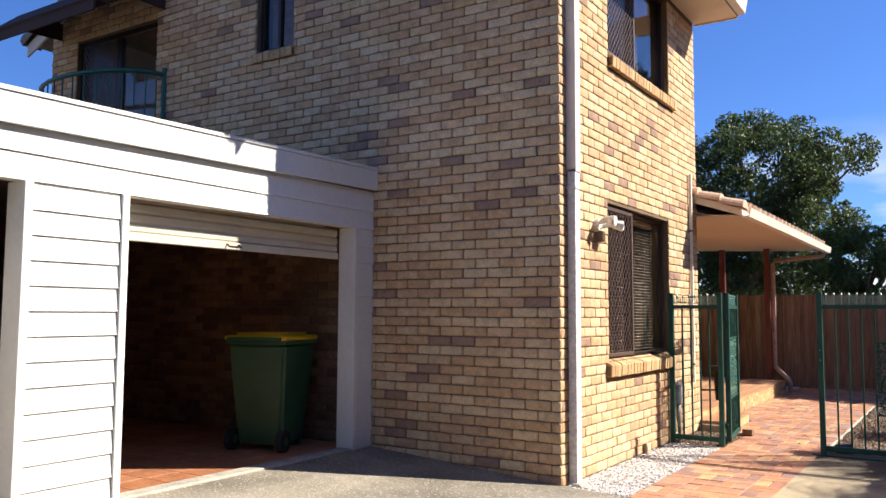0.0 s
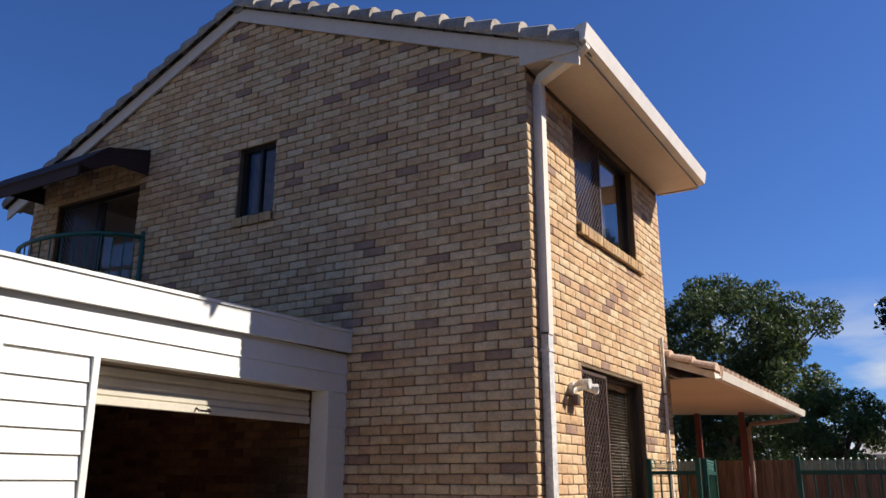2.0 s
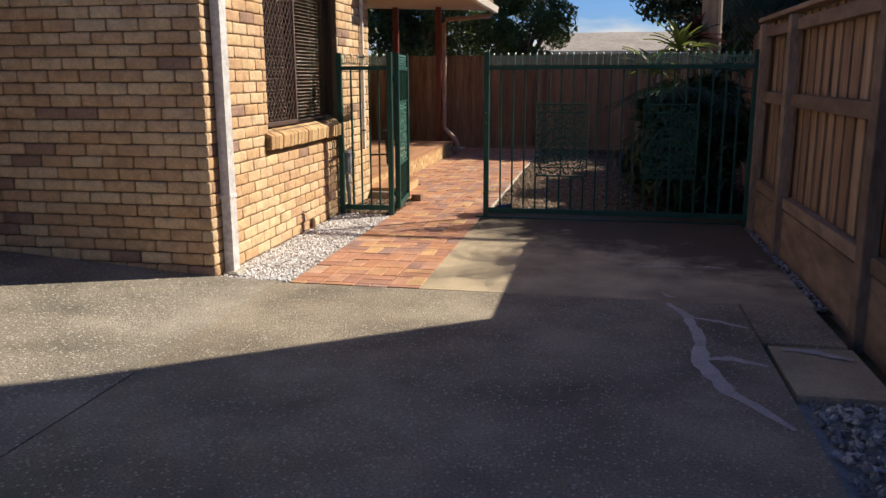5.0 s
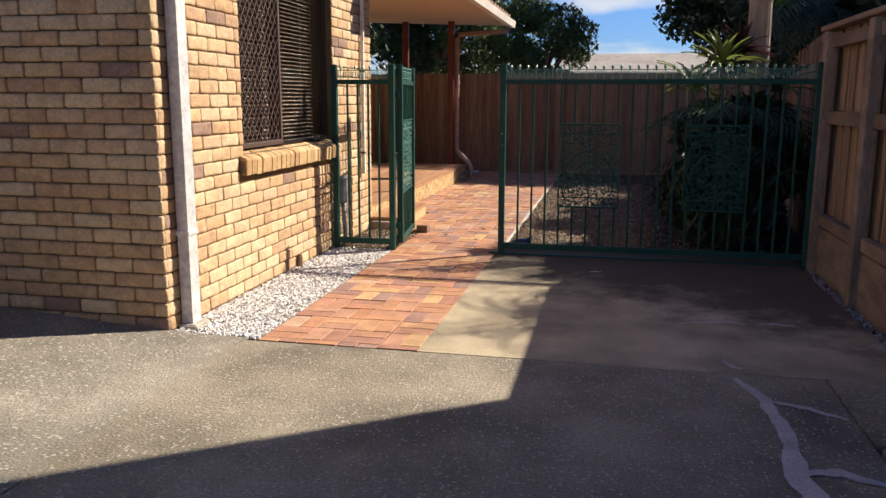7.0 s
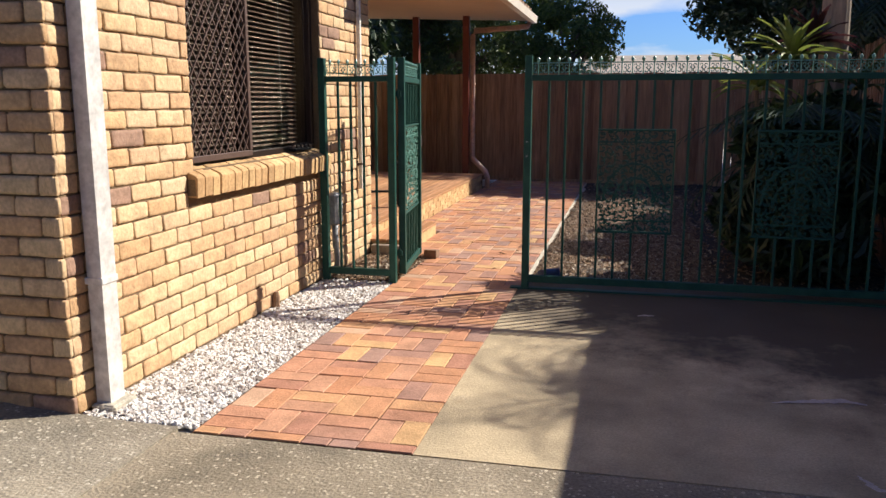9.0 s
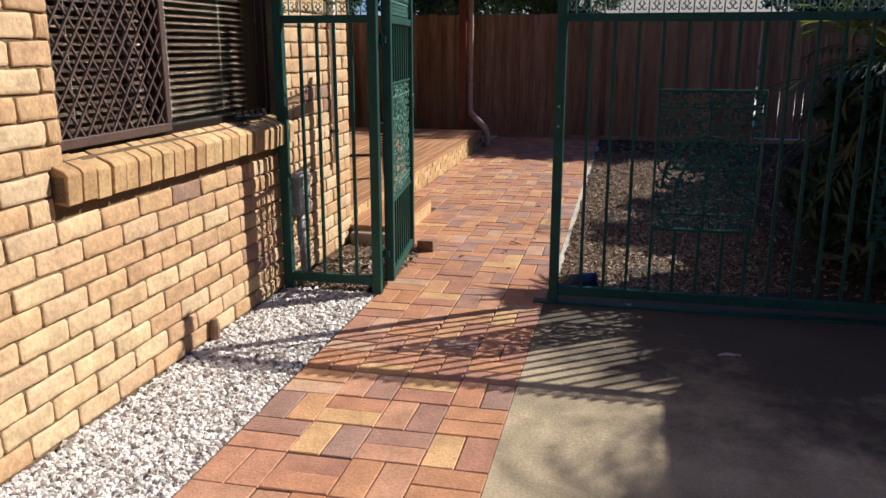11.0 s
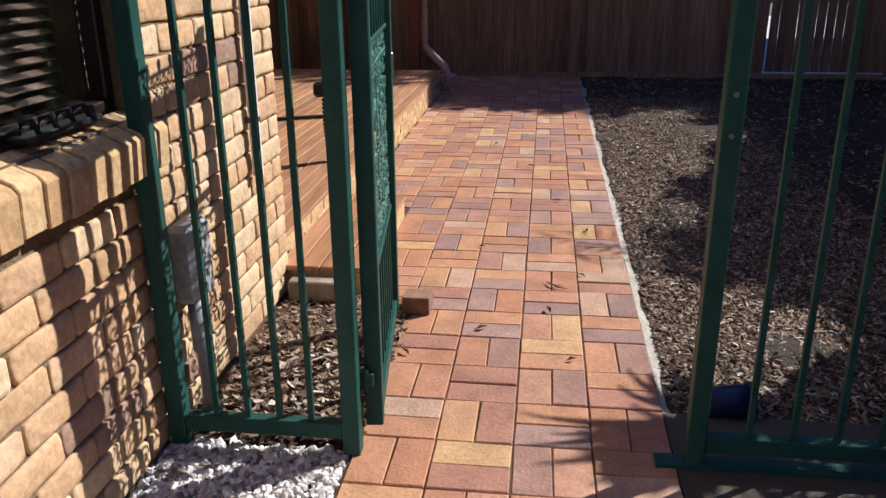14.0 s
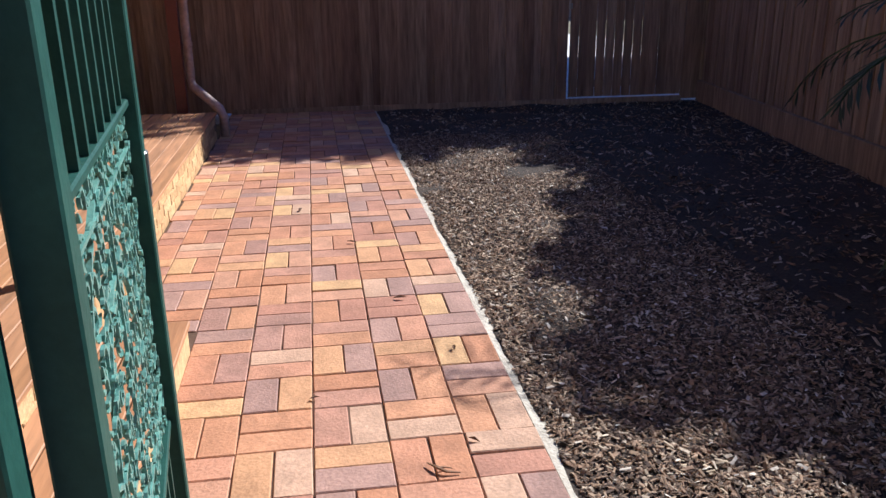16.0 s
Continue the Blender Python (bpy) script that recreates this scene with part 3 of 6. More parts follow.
def brick_path():
    bm = bmesh.new()
    box(bm, -3.075, PATH_R, 7.245, 10.30, -0.1, -0.006)
    box(bm, -3.665, PATH_R, 10.302, 18.30, -0.1, -0.006)
    path = solid("path", bm, M_JOINT, "basketweave path of red and brown clay pavers", "path", "structure")
    rng = random.Random(5)

    variants = []
    for _ in range(6):
        b = bmesh.new()
        hx, hy = PX / 2 - 0.002, PX / 4 - 0.002
        c = 0.0035
        lo, up, tp = [], [], []
        for sx, sy in ((-1, -1), (1, -1), (1, 1), (-1, 1)):
            jx, jy = rng.uniform(-0.0012, 0.0012), rng.uniform(-0.0012, 0.0012)
            lo.append(b.verts.new((sx * hx + jx, sy * hy + jy, -0.03)))
            up.append(b.verts.new((sx * hx + jx, sy * hy + jy, -c)))
            tp.append(b.verts.new((sx * (hx - c) + jx, sy * (hy - c) + jy, 0)))
        b.faces.new(tp)
        for k in range(4):
            j = (k + 1) % 4
            b.faces.new((lo[k], lo[j], up[j], up[k]))
            b.faces.new((up[k], up[j], tp[j], tp[k]))
        vs = [tuple(v.co) for v in b.verts]
        b.verts.index_update()
        fs = [tuple(v.index for v in f.verts) for f in b.faces]
        variants.append((vs, fs, mesh_of("paver", b, M_PAVER)))
    V, F = [], []
    count = 0
    todo = []
    for row in range(-19, 30):
        y0 = 11.605 + row * PY
        for col in range(0, 7):
            x1 = PATH_R - col * PX
            x0 = x1 - PX
            left = -3.075 if y0 + PY / 2 < 10.35 else -3.665
            if x1 - left < 0.05:
                continue
            upright = (col + row) % 2 == 0
            for h in (0, 1):
                if upright:
                    a, b_, c_, d_ = x0 + h * PX / 2, x0 + (h + 1) * PX / 2, y0, y0 + PY
                else:
                    a, b_, c_, d_ = x0, x1, y0 + h * PY / 2, y0 + (h + 1) * PY / 2
                a, c_, d_ = max(a, left), max(c_, 7.247), min(d_, 18.29)
                if b_ - a < 0.03 or d_ - c_ < 0.03:
                    continue
                if b_ < -3.28 and 11.24 < (c_ + d_) / 2 < 12.45:
                    continue
                if left < -3.6 and b_ < -3.04 and (c_ + d_) / 2 < 11.24:
                    continue
                todo.append((a, b_, c_, d_, upright))
    todo.sort(key=lambda q: abs((q[2] + q[3]) / 2 - 10.6))
    for a, b_, c_, d_, upright in todo:
        w, d = b_ - a, d_ - c_
        m = Matrix.Translation(((a + b_) / 2, (c_ + d_) / 2, rng.gauss(0, 0.0016))) @ Matrix.Rotation(rng.gauss(0, 0.007), 4, "Z") @ Matrix.Rotation(rng.gauss(0, 0.006), 4, "X")
        if upright:
            m = m @ Matrix.Rotation(radians(90), 4, "Z") @ Matrix.Diagonal((d / PX, w / (PX / 2), 1, 1))
        else:
            m = m @ Matrix.Diagonal((w / PX, d / (PX / 2), 1, 1))
        vs, fs, me = variants[rng.randrange(6)]
        if count < 300:
            piece("paver", me, path, m)
            count += 1
        else:
            o = len(V)
            V.extend([tuple(m @ Vector(v)) for v in vs])
            F.extend([tuple(o + i for i in f) for f in fs])
    joined("paving", V, F, M_PAVER_J, path)


def gravel_and_garden():
    mound("gravel_bed", AX + 0.0, -3.08, BY + 0.0, 10.11, -0.03, M_GREYSTONE, "pebble bed along the brick wall", "gravel", 0.012)
    scatter("white_pebbles", 15000, AX + 0.01, -3.085, BY + 0.02, 10.10, -0.012, 0.0135, 0.75, M_STONE, "loose white and cream pebbles between wall and path", "pebbles", 3)
    mound("garden_soil", -2.12, 1.75, 10.36, 18.33, -0.02, M_SOIL, "dark mulched garden soil", "garden bed", 0.03, 0.15)
    mound("garden_soil", AX + 0.01, -3.045, 10.112, 11.26, -0.01, M_SOIL, "dark mulched soil behind the side screen", "garden bed", 0.02)
    scatter("mulch_chips", 56000, -2.10, -0.7, 10.38, 16.7, -0.012, 0.0050, 0.4, M_CHIP, "brown bark mulch chips covering the garden", "mulch", 7, long=2.6,
            dens=lambda x, y: (1.0 if x < -1.0 else 0.6) * (1.0 if y < 13.2 else 0.75))
    scatter("mulch_chips", 9000, -2.06, 1.6, 10.40, 18.3, -0.014, 0.008, 0.4, M_CHIP, "brown bark mulch and leaf litter in the shaded garden", "mulch", 17, long=2.4,
            dens=lambda x, y: 0.2 if x < -0.7 and y < 16.7 else 1.0)
    scatter("mulch_chips", 2300, AX + 0.03, -3.06, 10.13, 11.24, 0.0, 0.007, 0.35, M_CHIP, "bark mulch chips and litter behind the side screen", "mulch", 8, long=2.4)
    scatter("leaf_litter", 3200, -2.06, -0.9, 10.40, 16.2, -0.004, 0.0052, 0.18, M_LITTER, "pale straw and dry leaf litter strewn over the mulch", "litter", 19, long=2.3,
            dens=lambda x, y: 1.0 if y < 13 else 0.45)
    scatter("leaf_litter", 350, AX + 0.05, -3.07, 10.15, 10.88, 0.004, 0.008, 0.18, M_LITTER, "pale leaf litter behind the side screen", "litter", 20, long=2.6)
    scatter("grey_pebbles", 1500, -0.03, 0.38, 2.5, 5.7, -0.02, 0.02, 0.7, M_GREYSTONE, "loose grey pebbles beside the boundary fence", "pebbles", 9)
    mound("gravel_bed", -0.09, 0.46, -5.0, 5.73, -0.045, M_GREYSTONE, "pebble strip along the fence", "gravel", 0.012, 0.2)
    scatter("grey_pebbles", 500, 0.36, 0.46, 7.24, 10.1, -0.03, 0.016, 0.6, M_GREYSTONE, "dark gravel strip at the foot of the fence", "pebbles", 10)
    mound("gravel_bed", 0.371, 0.52, 7.24, 10.4, -0.05, M_SOIL, "dark strip of soil along the fence", "gravel", 0.01, 0.15)
    bm = bmesh.new()
    rng = random.Random(2)
    ys = [10.33 + i * 0.159 for i in range(51)]
    outer = [(-2.092 + rng.uniform(-0.012, 0.012), y) for y in ys]
    lo = [bm.verts.new((PATH_R + 0.001, y, -0.008 + rng.uniform(-0.004, 0.004))) for y in ys]
    hi = [bm.verts.new((x, y, -0.02 + rng.uniform(-0.006, 0.006))) for x, y in outer]
    dn = [bm.verts.new((x + 0.02, y, -0.08)) for x, y in outer]
    for i in range(len(ys) - 1):
        bm.faces.new((lo[i], hi[i], hi[i + 1], lo[i + 1]))
        bm.faces.new((hi[i], dn[i], dn[i + 1], hi[i + 1]))
    solid("path_edging", bm, M_EDGE, "rough pale concrete haunch along the path", "edging", "structure")


def repair_line(pts, widths, z):
    bm = bmesh.new()
    rng = random.Random(len(pts))
    L, R = [], []
    fine, fw = [], []
    for (a, b), wa, wb in zip(zip(pts, pts[1:]), widths, widths[1:]):
        for k in range(6):
            f = k / 6
            fine.append((a[0] + (b[0] - a[0]) * f + rng.uniform(-0.008, 0.008), a[1] + (b[1] - a[1]) * f + rng.uniform(-0.008, 0.008)))
            fw.append(max(0.004, wa + (wb - wa) * f) * rng.uniform(0.75, 1.2))
    for i, p in enumerate(fine):
        q, s = fine[min(i + 1, len(fine) - 1)], fine[max(i - 1, 0)]
        d = Vector((q[0] - s[0], q[1] - s[1])).normalized()
        L.append(bm.verts.new((p[0] - d.y * fw[i], p[1] + d.x * fw[i], z)))
        R.append(bm.verts.new((p[0] + d.y * fw[i], p[1] - d.x * fw[i], z)))
    for i in range(len(fine) - 1):
        bm.faces.new((L[i], R[i], R[i + 1], L[i + 1]))
    solid("repair_mortar", bm, M_CRACK, "pale mortar smeared along a crack in the concrete", "crack repair", "structure")


brickwalls = (wall_gable(), wall_side())
gravel_and_garden()
repair_line([(-0.52, 7.15), (-0.43, 6.9), (-0.40, 6.5), (-0.44, 6.1), (-0.36, 5.7), (-0.12, 5.25)], [0.015, 0.03, 0.03, 0.045, 0.035, 0.01], 0.004)
repair_line([(-0.42, 6.86), (-0.25, 6.80), (-0.10, 6.68)], [0.012, 0.02, 0.008], 0.005)
repair_line([(-0.42, 6.12), (-0.28, 6.16), (-0.10, 6.05)], [0.02, 0.03, 0.012], 0.005)
repair_line([(0.0, 6.36), (0.16, 6.34), (0.33, 6.22)], [0.014, 0.03, 0.014], 0.004)


repair_line([(-0.72, 8.12), (-0.56, 8.17), (-0.42, 8.21), (-0.30, 8.17)], [0.004, 0.02, 0.026, 0.006], 0.004)
repair_line([(-0.24, 8.20), (-0.14, 8.22), (-0.02, 8.19)], [0.005, 0.018, 0.005], 0.004)
repair_line([(-1.30, 9.50), (-1.25, 9.53), (-1.20, 9.52)], [0.006, 0.016, 0.006], 0.004)
repair_line([(-0.54, 7.42), (-0.51, 7.34), (-0.46, 7.29)], [0.004, 0.016, 0.005], 0.004)


# ---- house shell ----
def house_shell():
    bm = bmesh.new()
    box(bm, WEST, AX - 0.231, NORTH - 0.23, NORTH, -0.1, EAVE_Z)
    box(bm, WEST, WEST + 0.23, BY + 0.231, NORTH - 0.231, -0.1, EAVE_Z)
    solid("wall_north", bm, M_DARKWALL, "plain rear wall of the brick wing", "wall", "structure")
    bm = bmesh.new()
    box(bm, -6.45, -6.25, NORTH + 0.002, 18.3, -0.1, 3.6)
    solid("wall_porch", bm, M_DARKWALL, "plain wall behind the covered deck", "wall", "structure")
    bm = bmesh.new()
    box(bm, WEST + 0.235, AX - 0.235, BY + 0.235, NORTH - 0.235, 2.55, 2.75)
    solid("ceiling", bm, M_DARKWALL, "floor between the two storeys", "ceiling", "structure")


SL = (APEX[1] - EAVE_Z) / (AX - APEX[0])
RY0, RY1 = 7.20, 11.32
EX = -3.09


def roof():
    rf = thing("roof", "low gabled roof of weathered grey-brown tiles with cream fascia", "roof", (APEX[0], BY, APEX[1]), kind="structure")
    for s in (1, -1):
        bm = bmesh.new()
        ex = APEX[0] + s * (EX - APEX[0])
        ez = APEX[1] - SL * (EX - APEX[0])
        prism(bm, [(APEX[0], APEX[1] + 0.16), (ex, ez + 0.16), (ex, ez + 0.10), (APEX[0], APEX[1] + 0.10)], "y", RY0 + 0.05, RY1)
        part("slope", bm, M_TILE, rf)
        bm = bmesh.new()
        prism(bm, [(APEX[0], APEX[1] + 0.10), (ex, ez + 0.10), (ex, ez - 0.07), (APEX[0], APEX[1] - 0.07)], "y", RY0 + 0.02, RY0 + 0.05)
        part("barge_board", bm, M_CREAM, rf, "cream painted barge board")
        # verge tiles, each a shallow barrel overlapping the next
        n = 15
        for i in range(n):
            f0, f1 = i / n, (i + 1.12) / n
            x0, z0 = APEX[0] + (ex - APEX[0]) * f0, APEX[1] + 0.10 + (ez - APEX[1]) * f0
            x1, z1 = APEX[0] + (ex - APEX[0]) * min(f1, 1.03), APEX[1] + 0.10 + (ez - APEX[1]) * min(f1, 1.03)
            b = bmesh.new()
            arc = [(math.cos(a) * 0.15, math.sin(a) * 0.155) for a in [math.pi * k / 8 for k in range(9)]]
            ring0 = [b.verts.new((x0, RY0 + 0.10 - c, z0 + h + 0.0)) for c, h in arc]
            ring1 = [b.verts.new((x1, RY0 + 0.10 - c * 1.12, z1 + h * 1.12 + 0.05)) for c, h in arc]
            in1 = [b.verts.new((x1, RY0 + 0.10 - c * 0.9, z1 + h * 0.82 + 0.0)) for c, h in arc]
            for k in range(8):
                b.faces.new((ring0[k], ring0[k + 1], ring1[k + 1], ring1[k]))
                b.faces.new((ring1[k], ring1[k + 1], in1[k + 1], in1[k]))
            b.faces.new((ring0[0], ring1[0], in1[0]))
            b.faces.new(in1)
            part("verge_tile", b, M_TILE, rf)
    for k in range(14):
        b = bmesh.new()
        y0 = RY0 + k * 0.34
        tube(b, [(APEX[0], y0, APEX[1] + 0.15), (APEX[0], y0 + 0.36, APEX[1] + 0.17)], 0.12, 10)
        part("ridge_tile", b, M_TILE, rf)
    # boxed eave on the sunny side
    bm = bmesh.new()
    box(bm, AX + 0.012, EX + 0.0, RY0 + 0.052, RY1, 5.090, 5.105)
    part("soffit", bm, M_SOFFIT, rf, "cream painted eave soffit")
    bm = bmesh.new()
    box(bm, EX - 0.02, EX, RY0 + 0.052, RY1, 5.106, 5.270)
    part("fascia", bm, M_CREAM, rf)
    bm = bmesh.new()
    prism(bm, [(AX - 0.02, 5.070), (EX, 5.070), (EX, 5.210), (AX - 0.02, 5.430)], "y", RY0, RY0 + 0.018)
    part("eave_end", bm, M_CREAM, rf, "boxed eave end board")
    bm = bmesh.new()
    box(bm, AX + 0.012, EX, RY1 - 0.0, RY1 + 0.02, 5.070, 5.270)
    part("eave_end", bm, M_CREAM, rf)
    g = thing("gutter", "cream metal eaves gutter along the roof edge", "gutter", (EX, RY0, 5.170))
    bm = bmesh.new()
    prism(bm, [(EX + 0.002, 5.115), (EX + 0.085, 5.135), (EX + 0.115, 5.290), (EX + 0.105, 5.295), (EX + 0.075, 5.15), (EX + 0.012, 5.135), (EX + 0.012, 5.280), (EX + 0.002, 5.280)], "y", RY0 - 0.04, RY1 + 0.05)
    part("trough", bm, M_GUTTER, g)
    for yy in (RY0 - 0.045, RY1 + 0.05):
        bm = bmesh.new()
        prism(bm, [(EX + 0.002, 5.115), (EX + 0.085, 5.135), (EX + 0.115, 5.295), (EX + 0.002, 5.285)], "y", yy, yy + 0.006)
        part("stop_end", bm, M_GUTTER, g)


def square_pipe(bm, pts, w=0.09, d=0.06):
    """Rectangular pipe through points, w along y."""
    pts = [Vector(p) for p in pts]
    rings = []
    for i, p in enumerate(pts):
        t = (pts[min(i + 1, len(pts) - 1)] - pts[max(i - 1, 0)]).normalized()
        side = Vector((0, 1, 0))
        up = t.cross(side).normalized()
        rings.append([bm.verts.new(p + side * a * w / 2 + up * b * d / 2) for a, b in ((-1, -1), (1, -1), (1, 1), (-1, 1))])
    for a, b in zip(rings, rings[1:]):
        for k in range(4):
            bm.faces.new((a[k], a[(k + 1) % 4], b[(k + 1) % 4], b[k]))
    bm.faces.new(rings[0][::-1])
    bm.faces.new(rings[-1])


def corner_downpipe():
    y = BY + 0.165
    t = thing("downpipe", "square downpipe, galvanised below and cream painted above, at house corner", "downpipe", (AX + 0.05, y, 0))
    bm = bmesh.new()
    square_pipe(bm, [(AX + 0.055, y, 0.02), (AX + 0.055, y, 2.62)], 0.10, 0.07)
    part("lower_pipe", bm, M_PIPE, t, "dull galvanised lower pipe")
    bm = bmesh.new()
    square_pipe(bm, [(AX + 0.055, y, 2.60), (AX + 0.055, y, 4.94), (AX + 0.09, y - 0.02, 5.0), (EX - 0.04, y - 0.17, 5.08), (EX + 0.04, y - 0.19, 5.12), (EX + 0.05, y - 0.19, 5.22)], 0.10, 0.085)
    part("upper_pipe", bm, M_GUTTER, t, "cream painted upper pipe with offset")
    for z in (0.55, 2.45, 3.9):
        bm = bmesh.new()
        box(bm, AX + 0.006, AX + 0.096, y - 0.056, y + 0.056, z, z + 0.03, 0.003)
        part("strap", bm, M_PIPE, t)
    bm = bmesh.new()
    box(bm, AX + 0.012, AX + 0.13, y - 0.085, y + 0.085, -0.02, 0.022, 0.01)
    part("foot", bm, M_EDGE, t, "mortar foot under the pipe")


house_shell()
roof()
corner_downpipe()


# ---- windows ----
def lattice(bm, plane, u0, u1, z0, z1, du, dz, r):
    """Diamond mesh of flat bars on the plane x = plane."""
    n = int((u1 - u0) / du) + int((z1 - z0) / dz) + 2
    k = dz / du
    for s in (1, -1):
        for i in range(-n, n):
            c = (u0 if s > 0 else u1) + i * du
            pts = []
            for z in (z0, z1):
                pts.append((c + s * (z - z0) / k, z))
            (ua, za), (ub, zb) = pts
            def cut(u):
                return za + (u - ua) / (ub - ua) * (zb - za)
            lo, hi = min(ua, ub), max(ua, ub)
            if hi < u0 or lo > u1:
                continue
            a, b = max(lo, u0), min(hi, u1)
            if b - a < 0.01:
                continue
            tube(bm, [(plane + s * r * 0.6, a, cut(a)), (plane + s * r * 0.6, b, cut(b))], r, 4)


def side_window(name, o, split, label, blinds, grille_du):
    u0, u1, z0, z1 = o
    w = thing(name, label, "window", (AX, (u0 + u1) / 2, z0), kind="structure")
    fx = AX - 0.085
    bars = {"head": (u0, u1, z1 - 0.045, z1), "bottom_rail": (u0, u1, z0, z0 + 0.05), "jamb": (u0, u0 + 0.045, z0 + 0.051, z1 - 0.046),
            "jamb_b": (u1 - 0.045, u1, z0 + 0.051, z1 - 0.046), "mullion": (split - 0.03, split + 0.03, z0 + 0.051, z1 - 0.046)}
    for nm, (a, b, c, d) in bars.items():
        bm = bmesh.new()
        box(bm, fx - 0.03, fx + 0.03, a, b, c, d, 0.004)
        part(nm.replace("_b", "") if nm == "jamb_b" else nm, bm, M_FRAME, w)
    bm = bmesh.new()
    box(bm, fx - 0.006, fx, u0 + 0.046, split - 0.031, z0 + 0.051, z1 - 0.046)
    part("pane", bm, M_GLASS, w).visible_shadow = False
    bm = bmesh.new()
    box(bm, fx - 0.018, fx - 0.012, split + 0.031, u1 - 0.046, z0 + 0.051, z1 - 0.046)
    part("pane", bm, M_GLASS, w).visible_shadow = False
    bm = bmesh.new()
    gx = fx + 0.05
    lattice(bm, gx, u0 + 0.03, split + 0.0, z0 + 0.05, z1 - 0.04, grille_du, grille_du * 1.25, 0.0055)
    gr = part("security_grille", bm, M_GRILLE, w, "brown diamond-mesh security grille")
    for a, b, c, d in ((u0 + 0.005, split + 0.025, z0 + 0.03, z0 + 0.065), (u0 + 0.005, split + 0.025, z1 - 0.06, z1 - 0.025), (u0 + 0.005, u0 + 0.04, z0 + 0.066, z1 - 0.061), (split - 0.01, split + 0.025, z0 + 0.066, z1 - 0.061)):
        bm = bmesh.new()
        box(bm, gx - 0.012, gx + 0.012, a, b, c, d, 0.003)
        part("grille_frame", bm, M_GRILLE, gr)
    if blinds:
        bm = bmesh.new()
        box(bm, -0.012, 0.012, u0 + 0.06, u1 - 0.06, -0.0012, 0.0012)
        bm.transform(Matrix.Rotation(radians(28), 4, "Y"))
        me = mesh_of("slat", bm, M_BLIND)
        n = int((z1 - z0 - 0.12) / 0.032)
        bl = thing("venetian_blind", "brown venetian blind with narrow slats, lowered inside the window", "blind", (fx - 0.09, (u0 + u1) / 2, z1 - 0.05))
        for i in range(n):
            piece("slat", me, bl, Matrix.Translation((fx - 0.09, 0, z0 + 0.07 + i * 0.032)))
        for uu in (u0 + 0.3, split + 0.25, u1 - 0.35):
            bm = bmesh.new()
            tube(bm, [(fx - 0.075, uu, z0 + 0.06), (fx - 0.075, uu, z1 - 0.06)], 0.0022, 4)
            part("ladder_cord", bm, M_WHITEPL, bl)
        bm = bmesh.new()
        box(bm, fx - 0.11, fx - 0.07, u0 + 0.05, u1 - 0.05, z1 - 0.085, z1 - 0.05, 0.003)
        part("head_rail", bm, M_BLIND, bl)
    else:
        c = thing("net_curtain", "pale gathered curtain behind the upper window", "curtain", (fx - 0.12, u1 - 0.3, z1))
        bm = bmesh.new()
        pts = [(fx - 0.12 + 0.018 * math.sin(k * 1.7), split + 0.02 + k * 0.02) for k in range(int((u1 - split - 0.45) / 0.02))]
        a = [bm.verts.new((x, y, z0 + 0.1)) for x, y in pts]
        b = [bm.verts.new((x, y, z0 + 0.62)) for x, y in pts]
        for k in range(len(pts) - 1):
            bm.faces.new((a[k], a[k + 1], b[k + 1], b[k]))
        bmesh.ops.solidify(bm, geom=list(bm.faces), thickness=0.002)
        part("cloth", bm, M_CURTAIN, c)
    return w


def brick_sill(u0, u1, ztop, zbot, axis="x", plane=AX):
    s = thing("window_sill", "sloping sill of tan bricks laid on edge", "window sill", (plane, (u0 + u1) / 2, zbot), kind="structure")
    n = max(3, round((u1 - u0) / 0.086))
    w = (u1 - u0) / n
    rng = random.Random(int(u0 * 100))
    for i in range(n):
        a, b = u0 + i * w + 0.004, u0 + (i + 1) * w - 0.004
        bm = bmesh.new()
        out = 0.062 + rng.uniform(-0.004, 0.005)
        dz = rng.uniform(-0.004, 0.004)
        if axis == "x":
            prism(bm, [(plane - 0.05, ztop + 0.03 + dz), (plane + out - 0.012, ztop - 0.012 + dz), (plane + out, ztop - 0.026 + dz), (plane + out - 0.006, zbot + dz), (plane - 0.05, zbot + 0.01 + dz)], "y", a, b)
        else:
            prism(bm, [(plane + 0.05, ztop + 0.03 + dz), (plane - out + 0.012, ztop - 0.012 + dz), (plane - out, ztop - 0.026 + dz), (plane - out + 0.006, zbot + dz), (plane + 0.05, zbot + 0.01 + dz)], "x", a, b)
        bmesh.ops.bevel(bm, geom=list(bm.edges), offset=0.003, segments=1, affect="EDGES")
        part("brick", bm, M_SILLBRICK, s)
    bm = bmesh.new()
    if axis == "x":
        box(bm, plane + 0.002, plane + 0.05, u0 + 0.003, u1 - 0.003, zbot + 0.014, ztop - 0.03)
    else:
        box(bm, u0 + 0.003, u1 - 0.003, plane - 0.05, plane - 0.002, zbot + 0.014, ztop - 0.03)
    part("mortar_bed", bm, M_MORTAR, s)


side_window("window_1", SIDE_OPEN[0], 9.06, "bronze aluminium sliding window with diamond grille and blinds", True, 0.076)
side_window("window_2", SIDE_OPEN[1], 9.20, "upper bronze window with grille over one half and curtained glass", False, 0.066)
brick_sill(8.26, 10.22, 0.95, 0.82)
brick_sill(8.38, 10.40, 3.895, 3.77)


